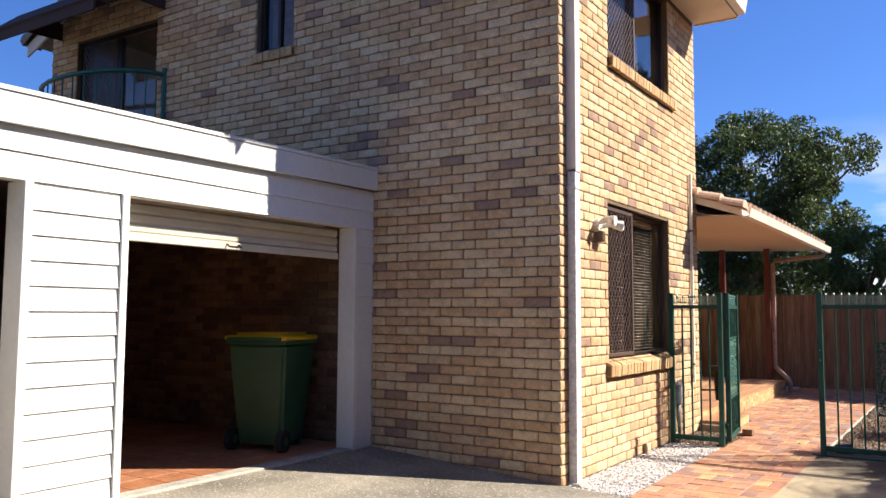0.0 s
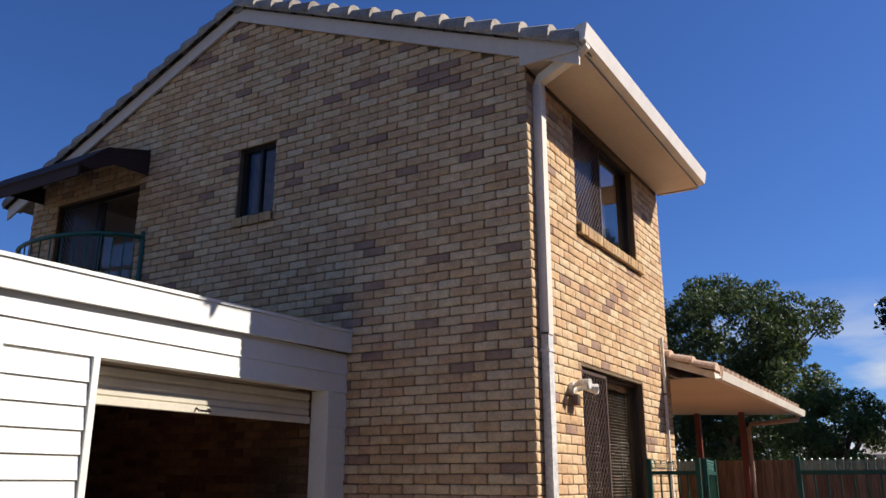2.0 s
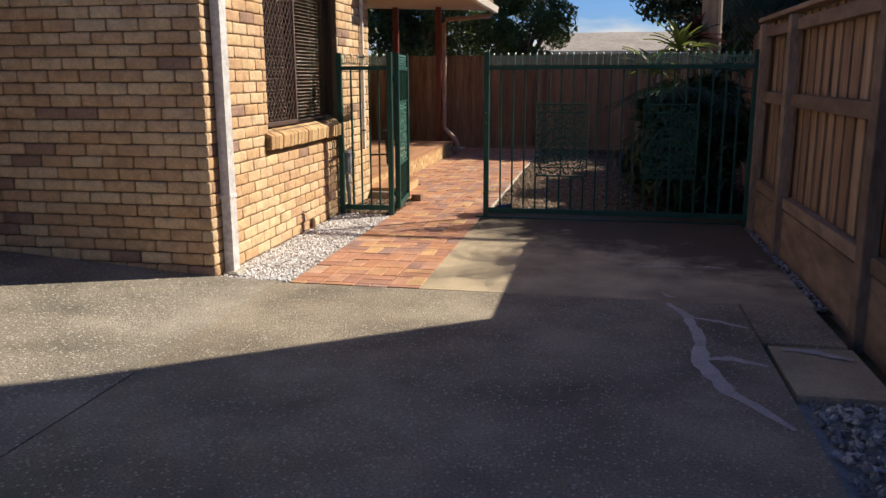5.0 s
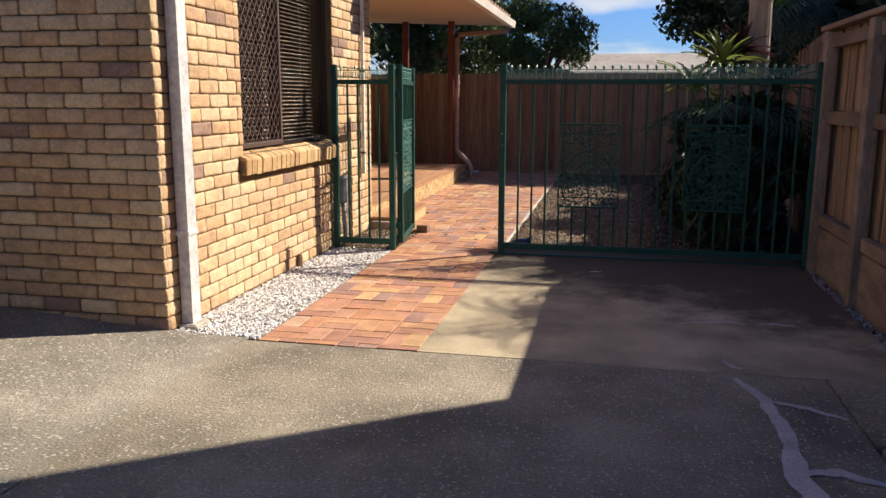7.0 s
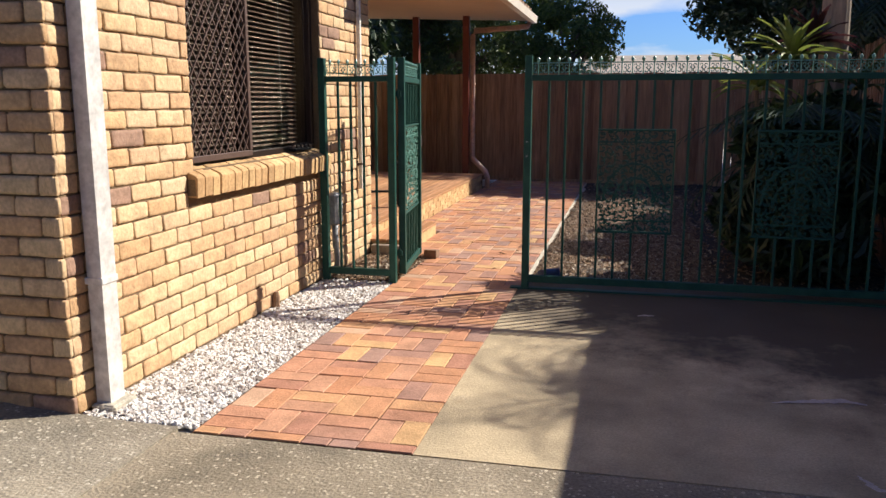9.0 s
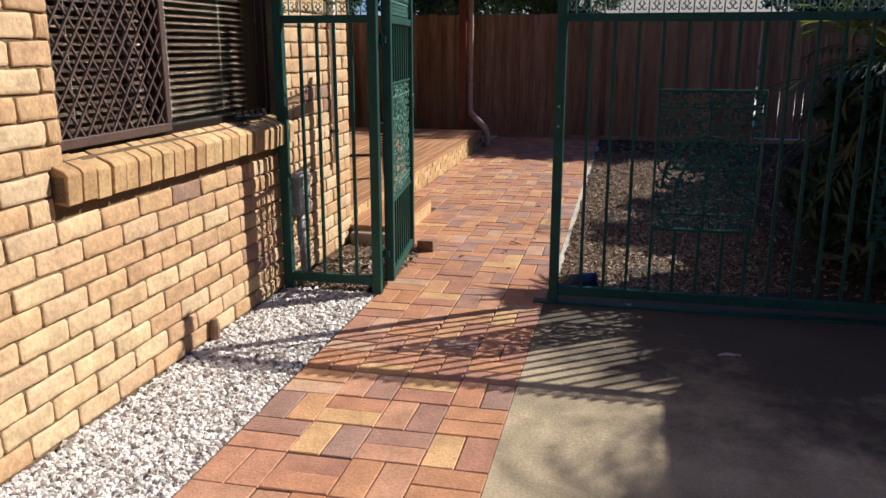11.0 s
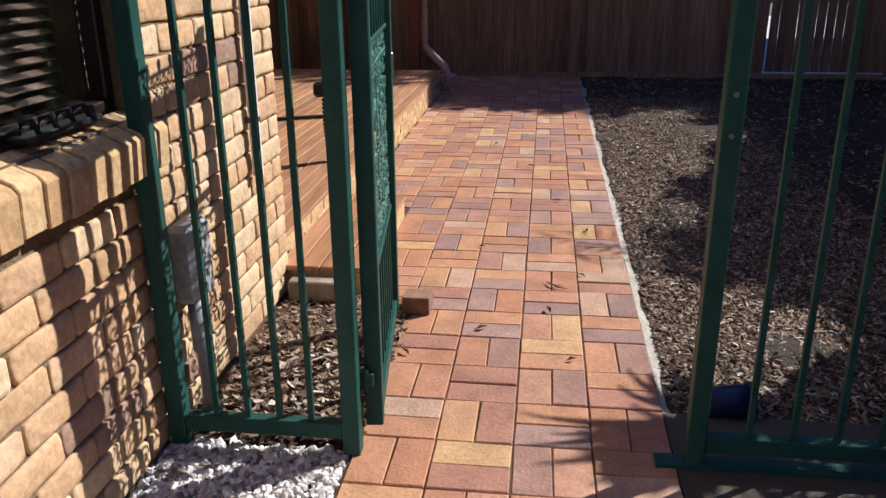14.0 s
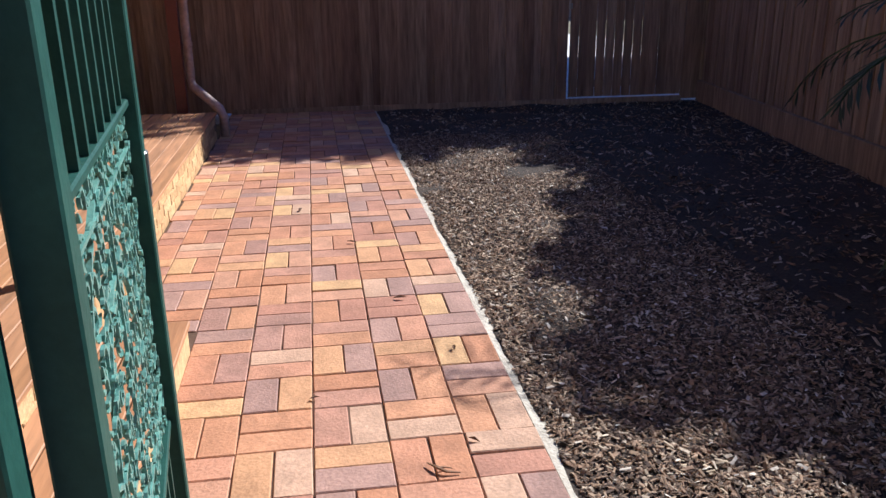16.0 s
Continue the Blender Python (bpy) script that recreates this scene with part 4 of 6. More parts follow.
def gable_openings():
    u0, u1, z0, z1 = GABLE_OPEN[0]
    w = thing("window_3", "small dark sliding window in the gable wall", "window", (u0, BY, z0), kind="structure")
    fy = BY + 0.085
    mid = (u0 + u1) / 2
    for nm, a, b, c, d in (("head", u0, u1, z1 - 0.04, z1), ("bottom_rail", u0, u1, z0, z0 + 0.04), ("jamb", u0, u0 + 0.04, z0 + 0.041, z1 - 0.041), ("jamb", u1 - 0.04, u1, z0 + 0.041, z1 - 0.041), ("mullion", mid - 0.02, mid + 0.02, z0 + 0.041, z1 - 0.041)):
        bm = bmesh.new()
        box(bm, a, b, fy - 0.03, fy + 0.03, c, d, 0.003)
        part(nm, bm, M_FRAME, w)
    for a, b in ((u0 + 0.041, mid - 0.021), (mid + 0.021, u1 - 0.041)):
        bm = bmesh.new()
        box(bm, a, b, fy, fy + 0.006, z0 + 0.041, z1 - 0.041)
        part("pane", bm, M_GLASS, w)
    brick_sill(u0 - 0.02, u1 + 0.02, z0 - 0.005, z0 - 0.12, "y", BY)
    u0, u1, z0, z1 = GABLE_OPEN[1]
    d = thing("door_1", "dark glazed sliding balcony door with a lattice screen", "door", (u0, BY, z0), kind="structure")
    mid = (u0 + u1) / 2
    for nm, a, b, c, e in (("head", u0, u1, z1 - 0.06, z1), ("jamb", u0, u0 + 0.06, z0, z1 - 0.061), ("jamb", u1 - 0.06, u1, z0, z1 - 0.061), ("stile", mid - 0.04, mid + 0.04, z0, z1 - 0.061)):
        bm = bmesh.new()
        box(bm, a, b, fy - 0.035, fy + 0.035, c, e, 0.003)
        part(nm, bm, M_FRAME, d)
    for a, b in ((u0 + 0.061, mid - 0.041), (mid + 0.041, u1 - 0.061)):
        bm = bmesh.new()
        box(bm, a, b, fy + 0.005, fy + 0.011, z0, z1 - 0.061)
        part("pane", bm, M_GLASS, d)
    bm = bmesh.new()
    lattice(bm, 0, u0 + 0.07, mid - 0.04, z0, z1 - 0.07, 0.07, 0.09, 0.005)
    bm.transform(Matrix(((0, 1, 0, 0), (1, 0, 0, fy - 0.045), (0, 0, 1, 0), (0, 0, 0, 1))))
    part("screen", bm, M_GRILLE, d)
    # fabric hood above the balcony
    a = thing("awning", "dark brown canvas hood awning over the balcony door", "awning", (-9.6, BY, 5.240))
    bm = bmesh.new()
    xl, xr = -10.95, -8.80
    prof = [(BY - 0.012, 5.380), (BY - 0.62, 5.200), (BY - 0.98, 4.880), (BY - 0.96, 4.860), (BY - 0.60, 5.170), (BY - 0.012, 5.350)]
    prism(bm, prof, "x", xl, xr)
    part("canopy", bm, M_AWNING, a)
    for x in (xl, xr - 0.012):
        bm = bmesh.new()
        prism(bm, [(BY - 0.012, 5.340), (BY - 0.6, 5.160), (BY - 0.955, 4.860), (BY - 0.80, 4.860), (BY - 0.5, 5.020), (BY - 0.012, 5.040)], "x", x + 0.001, x + 0.011)
        part("side_flap", bm, M_AWNING, a)
    bm = bmesh.new()
    box(bm, xl + 0.014, xr - 0.014, BY - 0.955, BY - 0.93, 4.740, 4.860)
    part("valance", bm, M_AWNING, a)
    # bow-fronted balcony rail
    r = thing("balcony_railing", "green metal bow-fronted balcony railing", "railing", (-9.5, BY, 3.0))
    arc = [(-9.86 + 1.1 * math.cos(t), BY - 0.02 - 0.62 * math.sin(t)) for t in [math.pi * k / 18 for k in range(19)]]
    for z, rr, nm in ((4.22, 0.028, "top_rail"), (3.44, 0.02, "bottom_rail")):
        bm = bmesh.new()
        tube(bm, [(x, y, z) for x, y in arc], rr, 8)
        part(nm, bm, M_RAILGREEN, r)
    for k in range(0, 19):
        x, y = arc[k]
        bm = bmesh.new()
        rr = 0.03 if k in (0, 18) else 0.009
        tube(bm, [(x, y - (0.01 if k in (0, 18) else 0), 2.75), (x, y - (0.01 if k in (0, 18) else 0), 4.30 if k in (0, 18) else 4.22)], rr, 6)
        part("baluster", bm, M_RAILGREEN, r)
    bm = bmesh.new()
    prism(bm, [(x, y) for x, y in [(-9.86 + 1.12 * math.cos(t), BY - 0.012 - 0.66 * math.sin(t)) for t in [math.pi * k / 18 for k in range(19)]]], "z", 2.70, 2.80)
    part("slab", bm, M_CREAM, r)
    bm = bmesh.new()
    tube(bm, [(-11.75, 8.6, -0.1), (-11.75, 8.6, 4.95)], 0.05, 10)
    solid("veranda_post", bm, M_WHITE, "white round post of the far veranda", "post")


gable_openings()


# ---- garage ----
def boards(parent, y0, y1, z0, z1, h=0.155, lap=0.012):
    n = math.ceil((z1 - z0) / h - 0.05)
    for i in range(n):
        a, b = z0 + i * h, min(z1, z0 + (i + 1) * h)
        bm = bmesh.new()
        prism(bm, [(GX + 0.001, a), (GX + 0.001 + lap + 0.008, a), (GX + 0.001 + lap + 0.006, a + 0.006), (GX + 0.007, b - 0.001), (GX + 0.001, b - 0.001)], "y", y0, y1)
        part("weatherboard", bm, M_WHITE, parent)


def garage():
    g = thing("garage", "white weatherboard double garage front with deep fascia", "garage", (GX, 4.2, 0), kind="structure")
    piers = [(6.98, BY - 0.012), (3.84, 4.56), (0.60, 1.10)]
    for a, b in piers:
        bm = bmesh.new()
        box(bm, GX - 0.16, GX, a, b, 0.0, 2.19)
        part("pier", bm, M_WHITE, g)
        boards(g, a + 0.05 if a < 6 else a + 0.05, b - 0.05 if a < 6 else b, 0.16, 2.18)
        for y in (a, b):
            if y > 7:
                continue
            bm = bmesh.new()
            s = 1 if y == a else -1
            lo, hi = sorted((y - s * 0.006, y + s * 0.048))
            box(bm, GX - 0.165, GX + 0.032, lo, hi, 0.13, 2.19, 0.003)
            part("jamb_trim", bm, M_WHITE, g)
    bm = bmesh.new()
    box(bm, GX - 0.10, GX, 0.55, BY - 0.012, 2.191, 2.56)
    part("lintel", bm, M_WHITE, g)
    boards(g, 0.55, BY - 0.013, 2.192, 2.53, 0.17)
    # fascia and roof fall gently away from the house
    def fall(x0, x1, z0, z1, y0=0.5, y1=BY - 0.013):
        b = bmesh.new()
        prism(b, [(y, z + FALL * (y - BY)) for y, z in ((y0, z0), (y1, z0), (y1, z1), (y0, z1))], "x", x0, x1)
        return b
    part("fascia_board", fall(GX + 0.022, GX + 0.060, 2.575, 2.762), M_WHITE, g)
    part("capping", fall(GX - 0.05, GX + 0.072, 2.765, 2.792), M_WHITE, g, "thin white metal roof capping")
    part("roof_deck", fall(-11.3, GX - 0.051, 2.62, 2.74), M_ROOFING, g, "flat metal roof, unseen from below, kept dark to cut bounce light")
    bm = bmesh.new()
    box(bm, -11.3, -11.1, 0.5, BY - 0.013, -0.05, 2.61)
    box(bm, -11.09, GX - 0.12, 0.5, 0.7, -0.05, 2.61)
    part("back_wall", bm, M_BRICK_DIM, g)
    bm = bmesh.new()
    box(bm, -11.09, GX - 0.12, 0.71, BY - 0.02, -0.08, FLOOR_G - 0.012)
    fl = part("floor_bed", bm, M_JOINT, g)
    b = bmesh.new()
    box(b, -0.148, 0.148, -0.148, 0.148, -0.01, 0.0, 0.002)
    me = mesh_of("floor_tile", b, M_TERRA)
    for i in range(17):
        for j in range(10):
            piece("floor_tile", me, fl, Matrix.Translation((GX - 0.12 - 0.155 - i * 0.302, BY - 0.22 - j * 0.302, FLOOR_G)))
    bm = bmesh.new()
    box(bm, GX - 0.118, GX + 0.035, 4.57, 6.97, 0.0, FLOOR_G + 0.008, 0.01)
    part("threshold", bm, M_EDGE, g, "raised concrete threshold")
    # roller doors
    for a, b_, z0, nm in ((4.58, 6.96, 1.90, "door_2"), (1.12, 3.82, 0.16, "door_3")):
        d = thing(nm, "cream roller garage door, mostly rolled up" if nm == "door_2" else "closed ribbed roller garage door", "garage door", (GX - 0.07, a, z0), kind="structure")
        bm = bmesh.new()
        nsl = int((2.19 - z0) / 0.075)
        prof = []
        x = GX - (0.19 if nm == "door_2" else 0.36)
        for i in range(nsl):
            za = z0 + 0.06 + i * 0.075
            prof += [(x, za), (x + 0.014, za + 0.015), (x + 0.014, za + 0.055), (x, za + 0.07)]
        top = prof[-1][1]
        prism(bm, prof + [(x - 0.006, top), (x - 0.006, prof[0][1])], "y", a, b_)
        part("curtain", bm, M_ROLLER, d)
        bm = bmesh.new()
        box(bm, x - 0.01, x + 0.03, a, b_, z0, z0 + 0.06, 0.004)
        part("bottom_rail", bm, M_ROLLER, d)
        if nm == "door_2":
            h = bmesh.new()
            tube(h, [(x + 0.03, 5.60, z0 + 0.04), (x + 0.065, 5.60, z0 + 0.02), (x + 0.065, 5.72, z0 + 0.02), (x + 0.03, 5.72, z0 + 0.04)], 0.008, 6)
            part("handle", h, M_FRAME, d, "dark lift handle")
            h = bmesh.new()
            tube(h, [(GX - 0.42, a, 2.36), (GX - 0.42, b_, 2.36)], 0.17, 16)
            part("roll", h, M_ROLLER, d)
    return g


def wheelie_bin():
    b = thing("wheelie_bin", "dark green wheelie bin with a yellow lid standing in the garage", "bin", (-6.28, 6.66, FLOOR_G))
    m = Matrix.Translation((-6.28, 6.66, FLOOR_G)) @ Matrix.Rotation(radians(18), 4, "Z")
    bm = bmesh.new()
    lo = [(-0.22, -0.24), (0.22, -0.24), (0.22, 0.22), (-0.22, 0.22)]
    hi = [(-0.285, -0.33), (0.285, -0.33), (0.285, 0.33), (-0.285, 0.33)]
    v0 = [bm.verts.new((x, y, 0.05)) for x, y in lo]
    v1 = [bm.verts.new((x, y, 0.96)) for x, y in hi]
    bm.faces.new(v0[::-1])
    bm.faces.new(v1)
    for k in range(4):
        bm.faces.new((v0[k], v0[(k + 1) % 4], v1[(k + 1) % 4], v1[k]))
    bmesh.ops.bevel(bm, geom=list(bm.edges), offset=0.03, segments=3, affect="EDGES")
    part("body", bm, M_BIN, b, m=m, smooth=False)
    bm = bmesh.new()
    box(bm, -0.30, 0.30, -0.35, 0.35, 0.955, 0.985, 0.008)
    part("rim", bm, M_BIN, b, m=m)
    bm = bmesh.new()
    box(bm, -0.31, 0.31, -0.36, 0.33, 0.988, 1.03, 0.015)
    box(bm, -0.24, 0.24, -0.27, 0.22, 1.028, 1.055, 0.012)
    part("lid", bm, M_LID, b, "yellow hinged lid", m=m)
    bm = bmesh.new()
    tube(bm, [(-0.26, -0.38, 1.0), (0.26, -0.38, 1.0)], 0.018, 8)
    part("handle", bm, M_BIN, b, m=m)
    for x in (-0.25, 0.25):
        bm = bmesh.new()
        tube(bm, [(x - 0.03, -0.27, 0.10), (x + 0.03, -0.27, 0.10)], 0.10, 16)
        wh = part("wheel", bm, M_RUBBER, b, m=m)
        bm = bmesh.new()
        tube(bm, [(x - 0.034, -0.27, 0.10), (x + 0.034, -0.27, 0.10)], 0.035, 12)
        part("hub", bm, M_BIN, wh, m=m)
    bm = bmesh.new()
    box(bm, -0.2, 0.2, 0.15, 0.22, 0.0, 0.06, 0.005)
    part("foot", bm, M_BIN, b, m=m)


garage()
wheelie_bin()


# ---- gates ----
def spiral(bm, cx, cz, r, turn, sign, y=0.0, rr=0.0045, n=11, start=0.0):
    pts = []
    for k in range(n + 1):
        f = k / n
        a = start + sign * f * turn
        q = r * (1 - 0.78 * f)
        pts.append((cx + q * math.cos(a), y, cz + q * math.sin(a)))
    tube(bm, pts, rr, 4)


def scroll_panel(bm, x0, x1, z0, z1, cell, seed, fat=1.0):
    """Arched bands over a field of small scrolls and leaves, between two plain rows."""
    rng = random.Random(seed)
    w, h = x1 - x0, z1 - z0
    cx, cz = (x0 + x1) / 2, z0 + 0.30 * h
    for f in (0.11, 0.89):
        tube(bm, [(x0, 0, z0 + f * h), (x1, 0, z0 + f * h)], 0.0042 * fat, 4)
    tube(bm, [(cx, 0, z0), (cx, 0, z1)], 0.0042 * fat, 4)
    for r in (0.27, 0.43):
        tube(bm, [(cx + r * w * math.cos(a * math.pi / 14), 0.003, cz + r * 1.25 * w * math.sin(a * math.pi / 14)) for a in range(15) if cz + r * 1.25 * w * math.sin(a * math.pi / 14) < z1], 0.0055 * fat, 4)
    nx, nz = max(2, round(w / cell)), max(2, round(h / cell))
    dx, dz = w / nx, h / nz
    for i in range(nx):
        for j in range(nz):
            px, pz = x0 + (i + 0.5) * dx + rng.uniform(-0.006, 0.006), z0 + (j + 0.5) * dz + rng.uniform(-0.006, 0.006)
            side = 1 if px < cx else -1
            st = side * (math.pi * (0.25 + 0.5 * ((i + 2 * j) % 4)) + rng.uniform(-0.5, 0.5))
            spiral(bm, px, pz, min(dx, dz) * rng.uniform(0.46, 0.62), 4.4, side * (1 if (i + j) % 2 else -1), rng.uniform(-0.003, 0.004), 0.0036 * fat, 9, st)
            for _ in range(2):
                a, L = rng.uniform(0, 6.28), rng.uniform(0.4, 0.75) * cell
                qx, qz, yy = px + rng.uniform(-0.5, 0.5) * dx, pz + rng.uniform(-0.5, 0.5) * dz, rng.uniform(-0.004, 0.006)
                ax, az = math.cos(a) * L, math.sin(a) * L
                qx, qz = min(max(qx, x0 + 0.01), x1 - 0.01), min(max(qz, z0 + 0.01), z1 - 0.01)
                tube(bm, [(qx - ax * 0.5, yy, qz - az * 0.5), (qx - az * 0.12, yy + 0.003, qz + ax * 0.12), (qx + ax * 0.5, yy, qz + az * 0.5)], [0.0016 * fat, 0.0062 * fat, 0.0012 * fat], 4)


def crest(bm, x0, x1, z0, z1, pitch=0.07):
    n = max(2, round((x1 - x0) / pitch))
    d = (x1 - x0) / n
    h = z1 - z0
    for i in range(n):
        c = x0 + (i + 0.5) * d
        for s in (1, -1):
            spiral(bm, c + s * d * 0.25, z0 + h * 0.22, d * 0.27, 4.8, -s, 0, 0.0042, 9, math.pi / 2)
            spiral(bm, c + s * d * 0.25, z0 + h * 0.52, d * 0.23, 4.8, s, 0.002, 0.0036, 8, -math.pi / 2)
        tube(bm, [(c, 0, z0), (c, 0, z0 + h * 0.74), (c, 0, z0 + h * 0.80), (c, 0, z0 + h * 0.92), (c, 0, z1 + 0.004)], [0.004, 0.004, 0.010, 0.012, 0.003], 6)
    tube(bm, [(x0, 0, z0 + h * 0.70), (x1, 0, z0 + h * 0.70)], 0.005, 4)


def gate_frame(t, m, w, z_top=1.49, z_crest=1.63, z0=0.05, stile=0.05, panel=None, nbars=5, panel_full=False, panel2=None, cast=M_CAST_SUNLIT):
    def bar(name, a, b, c, d, dep=0.04, mat=M_GREEN, bev=0.003):
        bm = bmesh.new()
        box(bm, a, b, -dep / 2, dep / 2, c, d, bev)
        return part(name, bm, mat, t, m=m)
    bar("stile", 0, stile, 0.0 if z0 < 0.06 else z0, z_crest + 0.005, 0.05)
    bar("stile", w - stile, w, 0.0 if z0 < 0.06 else z0, z_crest + 0.005, 0.05)
    bar("top_rail", stile + 0.001, w - stile - 0.001, z_top - 0.025, z_top + 0.015)
    bar("bottom_rail", stile + 0.001, w - stile - 0.001, z0, z0 + 0.05)
    bm = bmesh.new()
    crest(bm, stile + 0.005, w - stile - 0.005, z_top + 0.014, z_crest - 0.01)
    tagged(part("crest", bm, M_CAST_SUNLIT, t, "cast scrollwork crest with small finials", m=m), kind="stuff")
    inner = w - 2 * stile
    gap = inner / (nbars + 1)
    for i in range(nbars):
        x = stile + gap * (i + 1)
        spans = [(z0 + 0.051, z_top - 0.026)]
        if any(q and q[0] - 0.02 < x < q[1] + 0.02 for q in (panel, panel2)):
            spans = [(z0 + 0.051, panel[2] - 0.014), (panel[3] + 0.014, z_top - 0.026)]
        for a, b in spans:
            bar("bar", x - 0.008, x + 0.008, a, b, 0.016, bev=0.0)
    for a, b, c, d in [q for q in (panel, panel2) if q]:
        bar("panel_frame", a - 0.012, b + 0.012, c - 0.013, c + 0.002, 0.022)
        bar("panel_frame", a - 0.012, b + 0.012, d - 0.002, d + 0.013, 0.022)
        if not panel_full:
            bar("panel_frame", a - 0.012, a, c + 0.003, d - 0.003, 0.022)
            bar("panel_frame", b, b + 0.012, c + 0.003, d - 0.003, 0.022)
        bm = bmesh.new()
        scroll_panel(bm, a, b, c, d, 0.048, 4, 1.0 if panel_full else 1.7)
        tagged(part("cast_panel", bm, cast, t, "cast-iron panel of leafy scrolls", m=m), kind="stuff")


def gates():
    t = thing("side_screen", "narrow green metal fence screen fixed beside the wall", "fence panel", (-3.6, 10.1, 0))
    gate_frame(t, Matrix.Translation((-3.618, 10.085, 0)), 0.575, nbars=4)
    t = thing("pedestrian_gate", "green metal gate with a cast scroll panel, standing open", "gate", (-3.05, 10.18, 0))
    ang = math.atan2(0.87, -0.105)
    m = Matrix.Translation((-3.012, 10.135, 0)) @ Matrix.Rotation(ang, 4, "Z")
    gate_frame(t, m, 0.875, z0=0.06, panel=(0.052, 0.823, 0.50, 1.14), nbars=8, panel_full=True)
    for z in (0.22, 1.38):
        bm = bmesh.new()
        tube(bm, [(-3.03, 10.121, z - 0.035), (-3.03, 10.121, z + 0.035)], 0.011, 8)
        box(bm, -3.058, -3.008, 10.114, 10.128, z - 0.02, z + 0.02, 0.002)
        part("hinge", bm, M_GREEN, t)
    bm = bmesh.new()
    box(bm, 0.85, 0.882, -0.029, 0.029, 0.96, 1.05, 0.004)
    part("lock_box", bm, M_STEEL, t, "dull metal lock box", m=m)
    s = thing("sliding_gate", "wide green metal gate with vertical bars and a square scroll panel", "gate", (-0.85, 10.13, 0))
    # panels of this shaded gate take the darker paint instead of the sunlit colour
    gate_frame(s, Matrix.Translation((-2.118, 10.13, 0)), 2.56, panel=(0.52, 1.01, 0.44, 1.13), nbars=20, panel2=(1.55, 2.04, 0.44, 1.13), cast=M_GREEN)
    bm = bmesh.new()
    box(bm, -2.2, 0.45, 10.10, 10.16, -0.005, 0.012, 0.002)
    solid("gate_track", bm, M_GREEN, "low metal track under the sliding gate", "track")
    for z in (0.95, 1.05):
        bm = bmesh.new()
        tube(bm, [(-2.095, 10.098, z), (-2.095, 10.104, z)], 0.007, 8)
        part("bolt", bm, M_STEEL, s)
    bm = bmesh.new()
    prism(bm, [(11.06, 0.0), (11.19, 0.0), (11.19, 0.06), (11.06, 0.075)], "x", -3.09, -2.98)
    bmesh.ops.bevel(bm, geom=list(bm.edges), offset=0.003, segments=1, affect="EDGES")
    solid("timber_wedge", bm, M_WOODBLOCK, "brown timber block holding the gate open", "block")


gates()


def tub():
    t = thing("tub", "dark blue plastic tub lying in the mulch beside the gate", "tub", (-1.95, 10.43, 0))
    bm = bmesh.new()
    tube(bm, [(-2.03, 10.42, 0.03), (-2.0, 10.422, 0.035), (-1.88, 10.43, 0.042)], [0.038, 0.047, 0.056], 16)
    part("body", bm, M_BLUE, t, smooth=True)
    bm = bmesh.new()
    tube(bm, [(-1.88, 10.43, 0.042), (-1.868, 10.431, 0.043)], 0.063, 16)
    part("rim", bm, M_BLUE, t)


tub()


# ---- fences ----
def paling_meshes(h, w, n, seed, thick=0.016):
    rng = random.Random(seed)
    out = []
    for _ in range(n):
        bm = bmesh.new()
        box(bm, -w / 2 + rng.uniform(0, 0.003), w / 2 - rng.uniform(0, 0.003), 0, thick, 0, h + rng.uniform(-0.012, 0.012))
        for v in bm.verts:
            v.co.x += rng.uniform(-0.002, 0.002)
            if v.co.z > 0.1:
                v.co.y += rng.uniform(-0.006, 0.006)
        out.append(mesh_of("paling", bm, M_FENCE))
    return out


